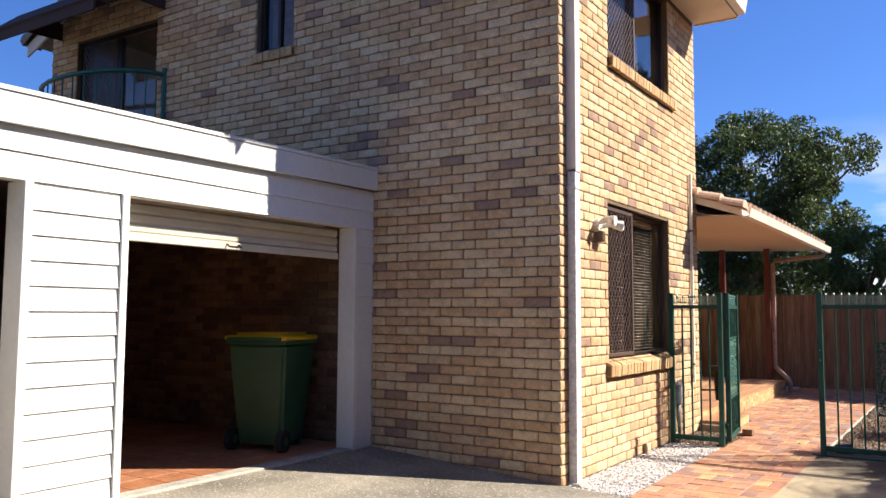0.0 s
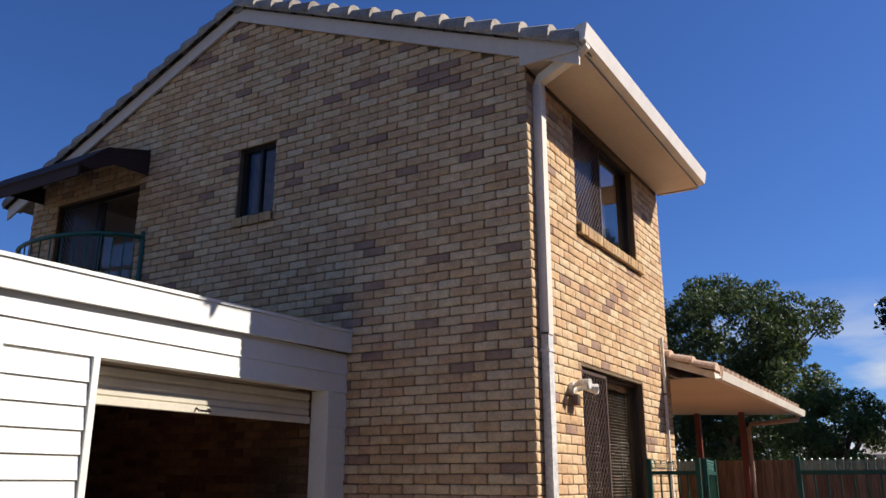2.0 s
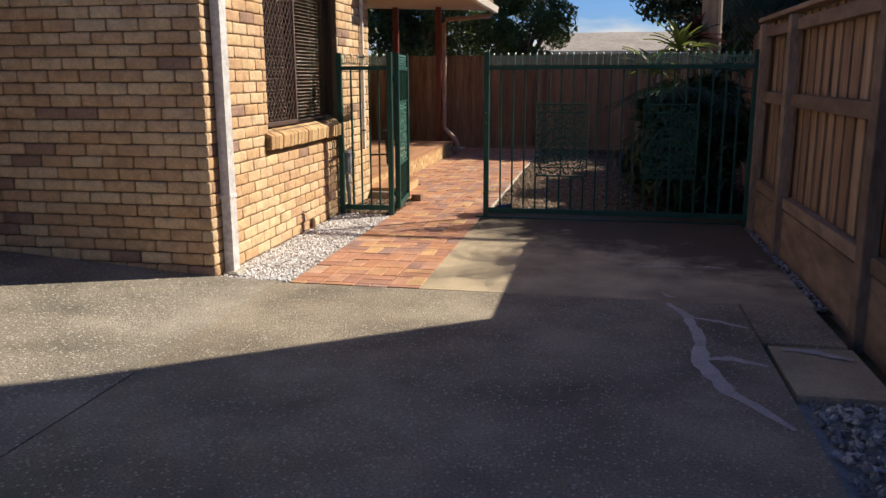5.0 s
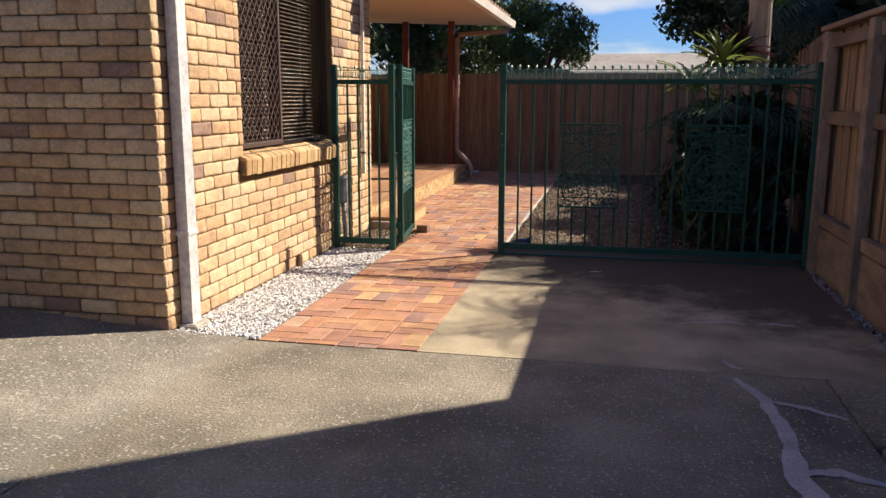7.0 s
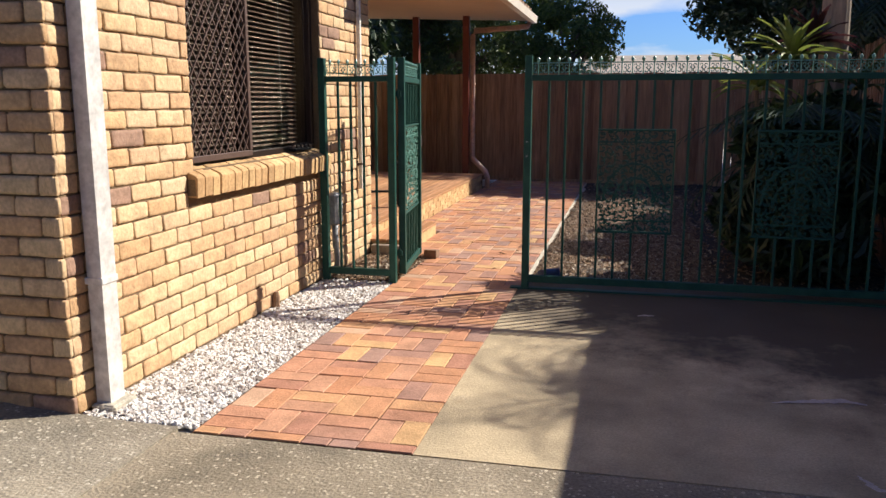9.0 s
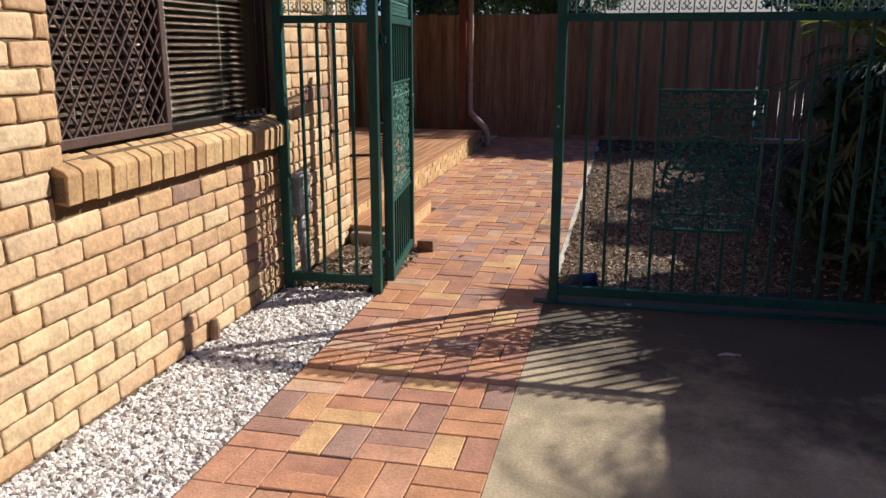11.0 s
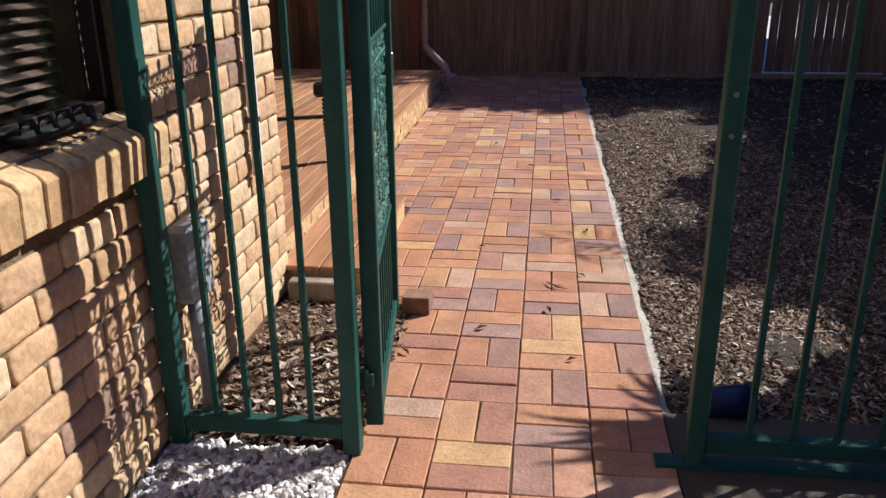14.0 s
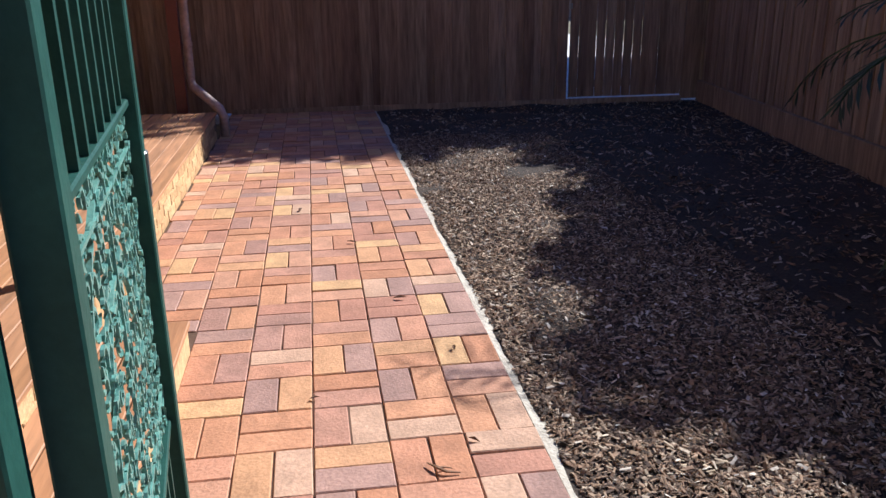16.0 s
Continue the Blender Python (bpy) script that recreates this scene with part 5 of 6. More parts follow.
def back_fence():
    y = 18.35
    f = thing("back_fence", "tall brown timber paling fence across the back", "fence", (-2, y, 0), kind="structure")
    rng = random.Random(11)
    ms = paling_meshes(1.80, 0.118, 8, 12)
    gate = (0.055, 1.415)
    spots = [-6.2 + 0.1 * i for i in range(62)] + [0.0] + [1.475 + 0.1 * i for i in range(12)]
    for i, x in enumerate(spots):
        last = x in (0.0, 1.475)
        back = 0.018 if i % 2 and not last else 0.0
        piece("paling", rng.choice(ms), f, Matrix.Translation((x - (0.012 if x == 0.0 else 0), y + back, 0.0)) @ Matrix.Rotation(0 if last else rng.gauss(0, 0.004), 4, "Y"))
    for z in (0.25, 0.95, 1.62):
        bm = bmesh.new()
        box(bm, -6.25, gate[0] - 0.02, y + 0.037, y + 0.077, z, z + 0.08)
        part("rail", bm, M_FENCE_R, f)
    bm = bmesh.new()
    box(bm, -3.66, 1.42, y - 0.03, y - 0.009, -0.08, 0.040, 0.003)
    part("plinth_board", bm, M_FENCE, f)
    g = thing("fence_gate", "timber paling gate in the back fence with light showing round it", "gate", (0.7, y, 0.06))
    slits = (0.0, 0.006, 0.0, 0.009, 0.010, 0.007, 0.010, 0.008, 0.009, 0.0, 0.007, 0.0, 0.0)
    w = (gate[1] - gate[0] - 0.022 - sum(slits)) / 13
    x = gate[0] + 0.016
    for s in slits:
        x += s
        lean = rng.uniform(-0.0022, 0.0022) if s else 0.0
        bm = bmesh.new()
        box(bm, x, x + w, y - 0.002, y + 0.014, 0.056, 1.80 + rng.uniform(-0.012, 0.012))
        for v in bm.verts:
            v.co.x += lean * (1 if v.co.z > 0.5 else -1)
        part("paling", bm, M_FENCE, g)
        x += w
    for z in (0.16, 1.5):
        bm = bmesh.new()
        box(bm, gate[0] + 0.03, gate[1] - 0.03, y + 0.016, y + 0.046, z, z + 0.08)
        part("rail", bm, M_FENCE_R, g)
    bm = bmesh.new()
    tube(bm, [(gate[0] + 0.006, y - 0.012, 1.02), (gate[0] + 0.006, y - 0.012, 1.08)], 0.022, 8)
    part("latch", bm, M_STEEL, g)


def side_fence():
    x = 0.47
    f = thing("side_fence", "pale timber boundary fence with posts and rails facing the drive", "fence", (x, 6, 0), kind="structure")
    rng = random.Random(21)
    ms = paling_meshes(1.60, 0.132, 8, 22)
    y = -4.9
    while y < 10.5:
        piece("paling", rng.choice(ms), f, Matrix.Translation((x + 0.075 + (0.017 if round(y / 0.11) % 2 else 0.0), y, 0.28)) @ Matrix.Rotation(radians(-90), 4, "Z") @ Matrix.Rotation(rng.gauss(0, 0.004), 4, "Y"))
        y += 0.11
    posts = [10.12, 8.93, 6.72, 4.5, 2.3, 0.1, -2.1, -4.3]
    for yy in posts:
        bm = bmesh.new()
        box(bm, x - 0.045, x + 0.042, yy - 0.06, yy + 0.06, -0.1, 1.86, 0.006)
        part("post", bm, M_FENCE_R, f)
    for a, b in zip(posts[1:] , posts):
        for z0, z1 in ((0.36, 0.45), (1.16, 1.26), (1.74, 1.83)):
            bm = bmesh.new()
            box(bm, x + 0.0, x + 0.07, a + 0.061, b - 0.061, z0, z1, 0.004)
            part("rail", bm, M_FENCE_R, f)
        bm = bmesh.new()
        box(bm, x + 0.01, x + 0.055, a + 0.061, b - 0.061, -0.08, 0.345, 0.004)
        part("plinth_board", bm, M_FENCE_R, f)
    bm = bmesh.new()
    box(bm, x - 0.02, x + 0.11, -5, 10.42, 1.885, 1.925, 0.006)
    part("capping", bm, M_FENCE_R, f)
    bm = bmesh.new()
    box(bm, 0.445, 0.53, 10.25, 10.37, -0.1, 1.80, 0.006)
    part("gate_post", bm, M_FENCE_R, f)
    # garden stretch
    g = thing("garden_fence", "brown timber paling fence beside the garden", "fence", (0.9, 14, 0), kind="structure")
    ms = paling_meshes(1.75, 0.116, 6, 24)
    skew = Matrix.Translation((0.56, 10.42, 0)) @ Matrix.Rotation(-math.atan(0.135), 4, "Z")
    y = 0.06
    while y < 7.95:
        piece("paling", rng.choice(ms), g, skew @ Matrix.Translation((0.012 if round(y * 10) % 2 else 0.0, y, 0.2)) @ Matrix.Rotation(radians(-90), 4, "Z"))
        y += 0.1
    for z in (0.3, 1.0, 1.65):
        bm = bmesh.new()
        box(bm, 0.035, 0.075, 0, 7.95, z, z + 0.08)
        part("rail", bm, M_FENCE_R, g, m=skew)
    bm = bmesh.new()
    box(bm, -0.05, -0.006, 0.0, 7.9, -0.08, 0.22, 0.004)
    part("plinth_board", bm, M_FENCE, g, m=skew)


back_fence()
side_fence()


# ---- deck and porch ----
def deck():
    d = thing("deck", "low timber deck with orange-brown boards and a brick edge", "deck", (-4.8, 14, 0), kind="structure")
    rng = random.Random(31)
    x = -6.2
    b = bmesh.new()
    box(b, -0.0435, 0.0435, 0, 5.68, -0.022, 0.0, 0.003)
    me = mesh_of("deck_board", b, M_DECK)
    while x < -3.68:
        piece("deck_board", me, d, Matrix.Translation((x, NORTH + 0.03, 0.22 + rng.uniform(-0.001, 0.001))))
        x += 0.0925
    bm = bmesh.new()
    box(bm, -6.24, -3.70, NORTH + 0.02, 16.98, -0.05, 0.193)
    part("frame", bm, M_WOODBLOCK, d)
    bm = bmesh.new()
    box(bm, -3.70, -3.676, NORTH + 0.01, 17.0, -0.05, 0.192)
    w = part("edge_wall", bm, M_MORTAR, d, "pale brick edge wall")
    t = [brick_template(rng, BLEN - 0.01, COURSE - 0.008, 0.008) for _ in range(4)]
    mes = []
    for vs, fs in t:
        q = bpy.data.meshes.new("brick")
        q.from_pydata(vs, [], fs)
        q.materials.append(M_SILLBRICK)
        mes.append(q)
    for r in range(3):
        y = NORTH + 0.13 + (BLEN / 2 if r % 2 else 0)
        while y < 16.9:
            o = new("brick", rng.choice(mes))
            o.parent = w
            o.matrix_basis = Matrix.Translation((-3.676, y, -0.0 + 0.025 + r * 0.07)) @ Matrix.Rotation(radians(90), 4, "Z")
            y += BLEN
    s = thing("deck_step", "low brick step with a timber tread beside the deck", "step", (-3.48, 11.8, 0))
    bm = bmesh.new()
    box(bm, -3.655, -3.30, 11.27, 12.36, -0.03, 0.095, 0.004)
    part("riser", bm, M_SILLBRICK, s)
    for k in range(4):
        bm = bmesh.new()
        box(bm, -3.668 + k * 0.095, -3.668 + k * 0.095 + 0.089, 11.25, 12.39, 0.097, 0.12, 0.003)
        part("tread_board", bm, M_DECK, s)
    bm = bmesh.new()
    box(bm, -3.60, -3.33, 11.165, 11.245, -0.01, 0.080, 0.006)
    solid("loose_block", bm, M_STUMP, "weathered grey block lying against the step end", "block")
    h = thing("ribbed_hose", "black ribbed hose standing on the deck edge", "hose", (-3.80, 12.75, 0.22))
    bm = bmesh.new()
    tube(bm, [(-3.80, 12.75, 0.215), (-3.80, 12.74, 0.45), (-3.79, 12.72, 0.62)], [0.022, 0.026, 0.026], 8)
    part("core", bm, M_RUBBER, h)
    for k in range(15):
        bm = bmesh.new()
        z = 0.25 + k * 0.024
        tube(bm, [(-3.80 + 0.0006 * k, 12.75 - 0.002 * k, z), (-3.80 + 0.0006 * k, 12.75 - 0.002 * k, z + 0.011)], 0.034 + 0.014 * min(1, k / 8), 10)
        part("rib", bm, M_RUBBER, h)
    bm = bmesh.new()
    box(bm, -3.87, -3.73, 12.65, 12.78, 0.615, 0.70, 0.015)
    part("cap", bm, M_RUBBER, h)
    bm = bmesh.new()
    tube(bm, [(-4.75, 13.87, 0.236), (-4.10, 14.16, 0.236)], 0.014, 6)
    solid("rod", bm, M_RUBBER, "thin dark rod lying across the deck boards", "rod")


def porch():
    p = thing("porch_roof", "tiled lean-to porch roof with pale soffit over the deck", "roof", (-4.5, 14.5, 2.6), kind="structure")
    sl = 0.36
    gx = -3.06
    z_e = 2.62
    bm = bmesh.new()
    prism(bm, [(gx, z_e), (-6.24, z_e + sl * 3.18), (-6.24, z_e + sl * 3.18 + 0.05), (gx, z_e + 0.05)], "y", NORTH - 0.08, 17.75)
    # clear of the brick wing
    part("roof_slope", bm, M_TILE_T, p)
    bm = bmesh.new()
    prism(bm, [(gx - 0.01, z_e - 0.015), (-6.24, z_e + 0.10), (-6.24, z_e + 0.12), (gx - 0.01, z_e - 0.002)], "y", NORTH + 0.01, 17.74)
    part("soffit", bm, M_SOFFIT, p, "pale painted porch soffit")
    for i in range(3):
        x1 = gx + 0.03 - i * 0.27
        x0 = x1 - 0.31
        b = bmesh.new()
        z1, z0 = z_e + 0.055 + sl * (gx - x1), z_e + 0.04 + sl * (gx - x0)
        arc = [(math.cos(a) * 0.12, math.sin(a) * 0.09) for a in [math.pi * k / 8 for k in range(9)]]
        r0 = [b.verts.new((x0, NORTH - 0.06 - c, z0 + h)) for c, h in arc]
        r1 = [b.verts.new((x1, NORTH - 0.06 - c * 1.12, z1 + h * 1.12 + 0.02)) for c, h in arc]
        for k in range(8):
            b.faces.new((r0[k], r0[k + 1], r1[k + 1], r1[k]))
        b.faces.new(r1)
        b.faces.new(r0[::-1])
        part("verge_tile", b, M_TILE_T, p)
    rng = random.Random(77)
    for i in range(22):
        b = bmesh.new()
        y = NORTH + 0.05 + i * 0.285
        tube(b, [(gx + 0.02, y + 0.14, z_e + 0.07), (gx - 0.5, y + 0.14, z_e + 0.07 + sl * 0.5)], 0.09, 8)
        part("roof_tile", b, M_TILE_T, p)
    bm = bmesh.new()
    prism(bm, [(gx - 0.003, z_e - 0.03), (AX + 0.012, z_e + 0.16), (AX + 0.012, z_e + 0.25), (gx - 0.003, z_e + 0.05)], "y", NORTH - 0.12, NORTH - 0.10)
    part("barge_board", bm, M_CREAM, p)
    g = thing("porch_gutter", "cream metal gutter along the porch eave", "gutter", (gx, 14, z_e))
    bm = bmesh.new()
    prism(bm, [(gx + 0.002, z_e - 0.05), (gx + 0.09, z_e - 0.05), (gx + 0.11, z_e + 0.055), (gx + 0.10, z_e + 0.06), (gx + 0.08, z_e - 0.035), (gx + 0.012, z_e - 0.035), (gx + 0.002, z_e + 0.05)], "y", NORTH - 0.14, 17.8)
    part("trough", bm, M_GUTTER, g)
    bm = bmesh.new()
    prism(bm, [(gx + 0.002, z_e - 0.05), (gx + 0.09, z_e - 0.05), (gx + 0.11, z_e + 0.06), (gx + 0.002, z_e + 0.05)], "y", 17.801, 17.807)
    part("stop_end", bm, M_GUTTER, g)
    for x, y in ((-3.97, 17.12), (-4.85, 17.4), (-6.0, 17.12)):
        t = thing("porch_post", "maroon painted timber porch post on the deck", "post", (x, y, 0), group="porch posts")
        bm = bmesh.new()
        box(bm, x - 0.05, x + 0.05, y - 0.05, y + 0.05, 0.0 if y > 17.0 else 0.24, z_e - 0.0 + (gx - x) * 0.035, 0.005)
        part("shaft", bm, M_MAROON, t)
    dp = thing("porch_downpipe", "pink painted downpipe on the porch post with an offset foot", "downpipe", (-3.9, 17.2, 0))
    bm = bmesh.new()
    tube(bm, [(-3.055, 17.60, 2.58), (-3.07, 17.56, 2.50), (-3.86, 17.22, 2.42), (-3.885, 17.20, 2.36), (-3.885, 17.20, 0.52), (-3.87, 17.18, 0.44), (-3.63, 17.02, 0.25), (-3.60, 17.0, 0.17), (-3.60, 17.0, 0.0)], 0.042, 10)
    part("pipe", bm, M_PIPE_P, dp, smooth=True)
    for z in (0.8, 1.6):
        bm = bmesh.new()
        tube(bm, [(-3.885, 17.2, z), (-3.885, 17.2, z + 0.03)], 0.05, 10)
        part("strap", bm, M_PIPE_P, dp)


deck()
porch()


# ---- small things on the side wall ----
def wall_fittings():
    t = thing("wall_downpipe", "thin square white pipe near the far end of the side wall", "downpipe", (AX + 0.04, 10.95, 0.6))
    bm = bmesh.new()
    square_pipe(bm, [(AX + 0.036, 10.95, 0.60), (AX + 0.036, 10.95, 3.1)], 0.034, 0.030)
    part("pipe", bm, M_WHITEPL, t)
    for z in (0.80, 1.6, 2.4):
        bm = bmesh.new()
        box(bm, AX + 0.006, AX + 0.054, 10.928, 10.972, z, z + 0.02, 0.002)
        part("strap", bm, M_GRILLE, t)
    s = thing("security_light", "white twin-lamp security light on the wall", "light", (AX + 0.02, 8.04, 2.22))
    bm = bmesh.new()
    tube(bm, [(AX + 0.008, 8.03, 2.21), (AX + 0.05, 8.03, 2.21)], 0.055, 12)
    part("base", bm, M_WHITEPL, s)
    for dy, dz in ((-0.03, 0.02), (0.06, -0.01)):
        bm = bmesh.new()
        tube(bm, [(AX + 0.05, 8.03 + dy, 2.20 + dz), (AX + 0.11, 8.05 + dy, 2.23 + dz), (AX + 0.2, 8.07 + dy * 2, 2.21 + dz)], [0.016, 0.03, 0.05], 10)
        lh = part("lamp_head", bm, M_WHITEPL, s)
        bm = bmesh.new()
        tube(bm, [(AX + 0.2, 8.07 + dy * 2, 2.21 + dz), (AX + 0.206, 8.07 + dy * 2, 2.21 + dz)], 0.043, 10)
        part("lens", bm, M_PIPE, lh)
    bm = bmesh.new()
    box(bm, AX + 0.03, AX + 0.09, 7.99, 8.06, 2.05, 2.15, 0.01)
    part("sensor", bm, M_GRILLE, s)
    m = thing("meter_box", "grey plastic box and pipe on the wall behind the screen", "meter box", (AX + 0.05, 10.24, 0.3))
    bm = bmesh.new()
    box(bm, AX + 0.016, AX + 0.10, 10.19, 10.33, 0.395, 0.64, 0.018)
    part("case", bm, M_PVC, m)
    bm = bmesh.new()
    tube(bm, [(AX + 0.055, 10.26, 0.394), (AX + 0.055, 10.26, 0.22), (AX + 0.06, 10.27, 0.2), (AX + 0.06, 10.27, -0.02)], [0.024, 0.024, 0.021, 0.021], 8)
    part("pipe", bm, M_PVC, m, smooth=True)
    k = thing("window_stay", "small black window stays lying on the sill", "window fitting", (AX + 0.0, 9.95, 1.0))
    for i in range(4):
        bm = bmesh.new()
        y = 9.72 + i * 0.07
        tube(bm, [(AX - 0.045, y, 1.0), (AX - 0.04, y + 0.005, 1.028), (AX - 0.02, y + 0.015, 1.034), (AX - 0.012, y + 0.025, 1.0)], 0.007, 6)
        part("hook", bm, M_RUBBER, k)
    bm = bmesh.new()
    box(bm, AX - 0.055, AX - 0.005, 9.69, 10.0, 0.988, 1.003, 0.003)
    part("base", bm, M_RUBBER, k)
    st = thing("weep_pipe", "short dark pipe stub at the foot of the wall", "pipe", (AX + 0.03, 9.2, 0.05))
    bm = bmesh.new()
    tube(bm, [(AX + 0.03, 9.22, -0.03), (AX + 0.03, 9.22, 0.07), (AX + 0.032, 9.22, 0.10)], [0.024, 0.024, 0.015], 8)
    part("stub", bm, M_WOODBLOCK, st)


wall_fittings()


# ---- planting and distance ----
def leaf_cloud(centres, count, size, seed, droop=0.2, slim=0.5):
    rng = np.random.RandomState(seed)
    cs = np.array([c[:3] for c in centres])
    rs = np.array([c[3] for c in centres])
    idx = rng.choice(len(cs), count, p=(rs ** 2) / (rs ** 2).sum())
    d = rng.normal(size=(count, 3))
    d /= np.linalg.norm(d, axis=1)[:, None]
    rad = rs[idx] * (0.45 + 0.6 * rng.rand(count) ** 0.7)
    pos = cs[idx] + d * rad[:, None] * np.array([1, 1, 0.8])
    u = rng.normal(size=(count, 3)) + d * 0.6
    u[:, 2] -= droop
    u /= np.linalg.norm(u, axis=1)[:, None]
    w = np.cross(u, rng.normal(size=(count, 3)))
    w /= np.linalg.norm(w, axis=1)[:, None]
    nn = np.cross(u, w)
    s = size * (0.6 + 0.8 * rng.rand(count))
    a = u * s[:, None]
    b = w * (s * slim)[:, None]
    up = nn * (s * 0.12)[:, None]
    V = np.stack([pos - a * 0.5, pos + b * 0.5 + up, pos + a * 0.5, pos - b * 0.5 + up], axis=1).reshape(-1, 3)
    F = [(4 * i, 4 * i + 1, 4 * i + 2) for i in range(count)] + [(4 * i, 4 * i + 2, 4 * i + 3) for i in range(count)]
    return V.tolist(), F


def tree(name, label, x, y, base_z, trunk_h, crown, mat, count, leaf, seed, trunk_r=0.22, clumps=60, clump_r=0.9):
    """crown: centre and radii of the uneven outline that the limbs reach into."""
    rng = random.Random(seed)
    t = thing(name, label, "tree", (x, y, base_z))
    cx, cy, cz, rx, ry, rz = crown
    bm = bmesh.new()
    fork = Vector((x + (cx - x) * 0.3, y + (cy - y) * 0.3, trunk_h))
    tube(bm, [(x, y, base_z - 0.1), (x + 0.05, y, base_z + trunk_h * 0.4), tuple(fork)], [trunk_r * 1.3, trunk_r, trunk_r * 0.8], 10)
    part("trunk", bm, M_BARK, t, smooth=True)
    centres = []
    for i in range(clumps):
        while True:
            p = Vector((rng.uniform(-1, 1), rng.uniform(-1, 1), rng.uniform(-1, 1)))
            if 0.25 < p.length < 1:
                break
        q = Vector((cx + p.x * rx, cy + p.y * ry, cz + p.z * rz))
        centres.append((q.x, q.y, q.z, clump_r * rng.uniform(0.5, 1.25)))
    for i in range(0, min(clumps, 26)):
        q = Vector(centres[i][:3])
        b = bmesh.new()
        mid = fork.lerp(q, 0.5) + Vector((rng.uniform(-0.4, 0.4), rng.uniform(-0.4, 0.4), rng.uniform(0.0, 0.5)))
        tube(b, [tuple(fork - Vector((0, 0, 0.1))), tuple(mid), tuple(q)], [trunk_r * 0.45, trunk_r * 0.25, 0.02], 6)
        part("limb", b, M_BARK, t, smooth=True)
    V, F = leaf_cloud(centres, count, leaf, seed)
    joined("crown", V, F, mat, t)


tree("tree", "large broad-leaved garden tree with an olive-green crown behind the fence", -6.2, 26.5, -0.1, 2.2, (-6.0, 26.0, 4.4, 3.4, 3.0, 2.9), M_LEAF_A, 60000, 0.125, 41, 0.25, 150, 0.56)
tree("tree", "smaller light-green leafy tree behind the fence", -3.2, 24.0, -0.1, 1.5, (-3.1, 23.8, 2.5, 1.25, 1.2, 1.25), M_LEAF_C, 14000, 0.105, 43, 0.12, 46, 0.40)
tree("tree", "tall dark-leaved tree overhanging beyond the garden", 5.4, 25.5, -0.1, 2.8, (5.0, 24.4, 5.5, 6.4, 3.2, 3.7), M_LEAF_B, 90000, 0.20, 47, 0.32, 260, 0.78)
# stays out of view; added only to block sun from garden and pad
tree("tree", "unseen dense dark tree added beyond the boundary fence to shade the garden", 4.9, 15.0, -0.1, 1.9, (4.75, 14.9, 3.7, 1.9, 3.7, 1.3), M_LEAF_B, 15000, 0.20, 53, 0.2, 80, 0.68)
# added as a shade caster, set along the sun's line from the path end
tree("tree", "small dark tree added just beyond the back fence to shade the path end", 2.1, 20.0, -0.1, 2.2, (2.0, 19.9, 3.75, 1.7, 0.7, 0.8), M_LEAF_B, 9000, 0.16, 57, 0.1, 40, 0.5)
tree("tree", "dense leafy tree behind the far corner of the deck", -9.2, 21.5, -0.1, 1.8, (-8.8, 21.0, 2.6, 3.6, 1.4, 1.7), M_LEAF_B, 7000, 0.22, 49, 0.2, 45, 0.7)


def frond_plant(name, label, x, y, z, n, length, mat, seed, width=0.05, lift=1.0, feather=True, trunk=None, trunk_mat=None, curl=0.24):
    rng = random.Random(seed)
    t = thing(name, label, "plant", (x, y, 0))
    if trunk:
        bm = bmesh.new()
        tube(bm, [(x, y, -0.08), (x + 0.02, y, z * 0.5), (x, y, z)], [trunk * 1.2, trunk, trunk * 0.8], 8)
        part("stem", bm, trunk_mat or M_BARK, t, smooth=True)
    for i in range(n):
        a = i * 2.4 + rng.uniform(-0.3, 0.3)
        el = rng.uniform(0.1, 1.15) * lift
        L = length * rng.uniform(0.75, 1.15)
        pts = []
        px, pz, ang = 0.0, z, el
        for k in range(9):
            pts.append((x + math.cos(a) * px, y + math.sin(a) * px, pz))
            px += math.cos(ang) * L / 8
            pz += math.sin(ang) * L / 8
            ang -= curl
        bm = bmesh.new()
        side = Vector((-math.sin(a), math.cos(a), 0))
        if feather:
            tube(bm, pts, [0.012 - 0.0011 * k for k in range(9)], 4)
            for k in range(1, 9):
                for f in (0.0, 0.5):
                    p = Vector(pts[k - 1]).lerp(Vector(pts[k]), f)
                    dv = (Vector(pts[k]) - Vector(pts[k - 1])).normalized()
                    ll = L * 0.30 * (1 - abs(k / 8 - 0.4))
                    for s in (1, -1):
                        tip = p + side * s * ll * 0.8 + dv * ll * 0.5 - Vector((0, 0, ll * 0.35))
                        q = [bm.verts.new(p - dv * 0.012), bm.verts.new(p.lerp(tip, 0.5) + Vector((0, 0, 0.01)) - dv * 0.014), bm.verts.new(tip), bm.verts.new(p.lerp(tip, 0.5) + dv * 0.014)]
                        bm.faces.new(q)
        else:
            lo = [bm.verts.new(Vector(p) - side * width * math.sin(math.pi * (0.12 + 0.88 * k / 8))) for k, p in enumerate(pts)]
            hi = [bm.verts.new(Vector(p) + side * width * math.sin(math.pi * (0.12 + 0.88 * k / 8))) for k, p in enumerate(pts)]
            mid = [bm.verts.new(Vector(p) - Vector((0, 0, width * 0.4))) for p in pts]
            for k in range(8):
                bm.faces.new((lo[k], mid[k], mid[k + 1], lo[k + 1]))
                bm.faces.new((mid[k], hi[k], hi[k + 1], mid[k + 1]))
        part("frond", bm, mat, t)


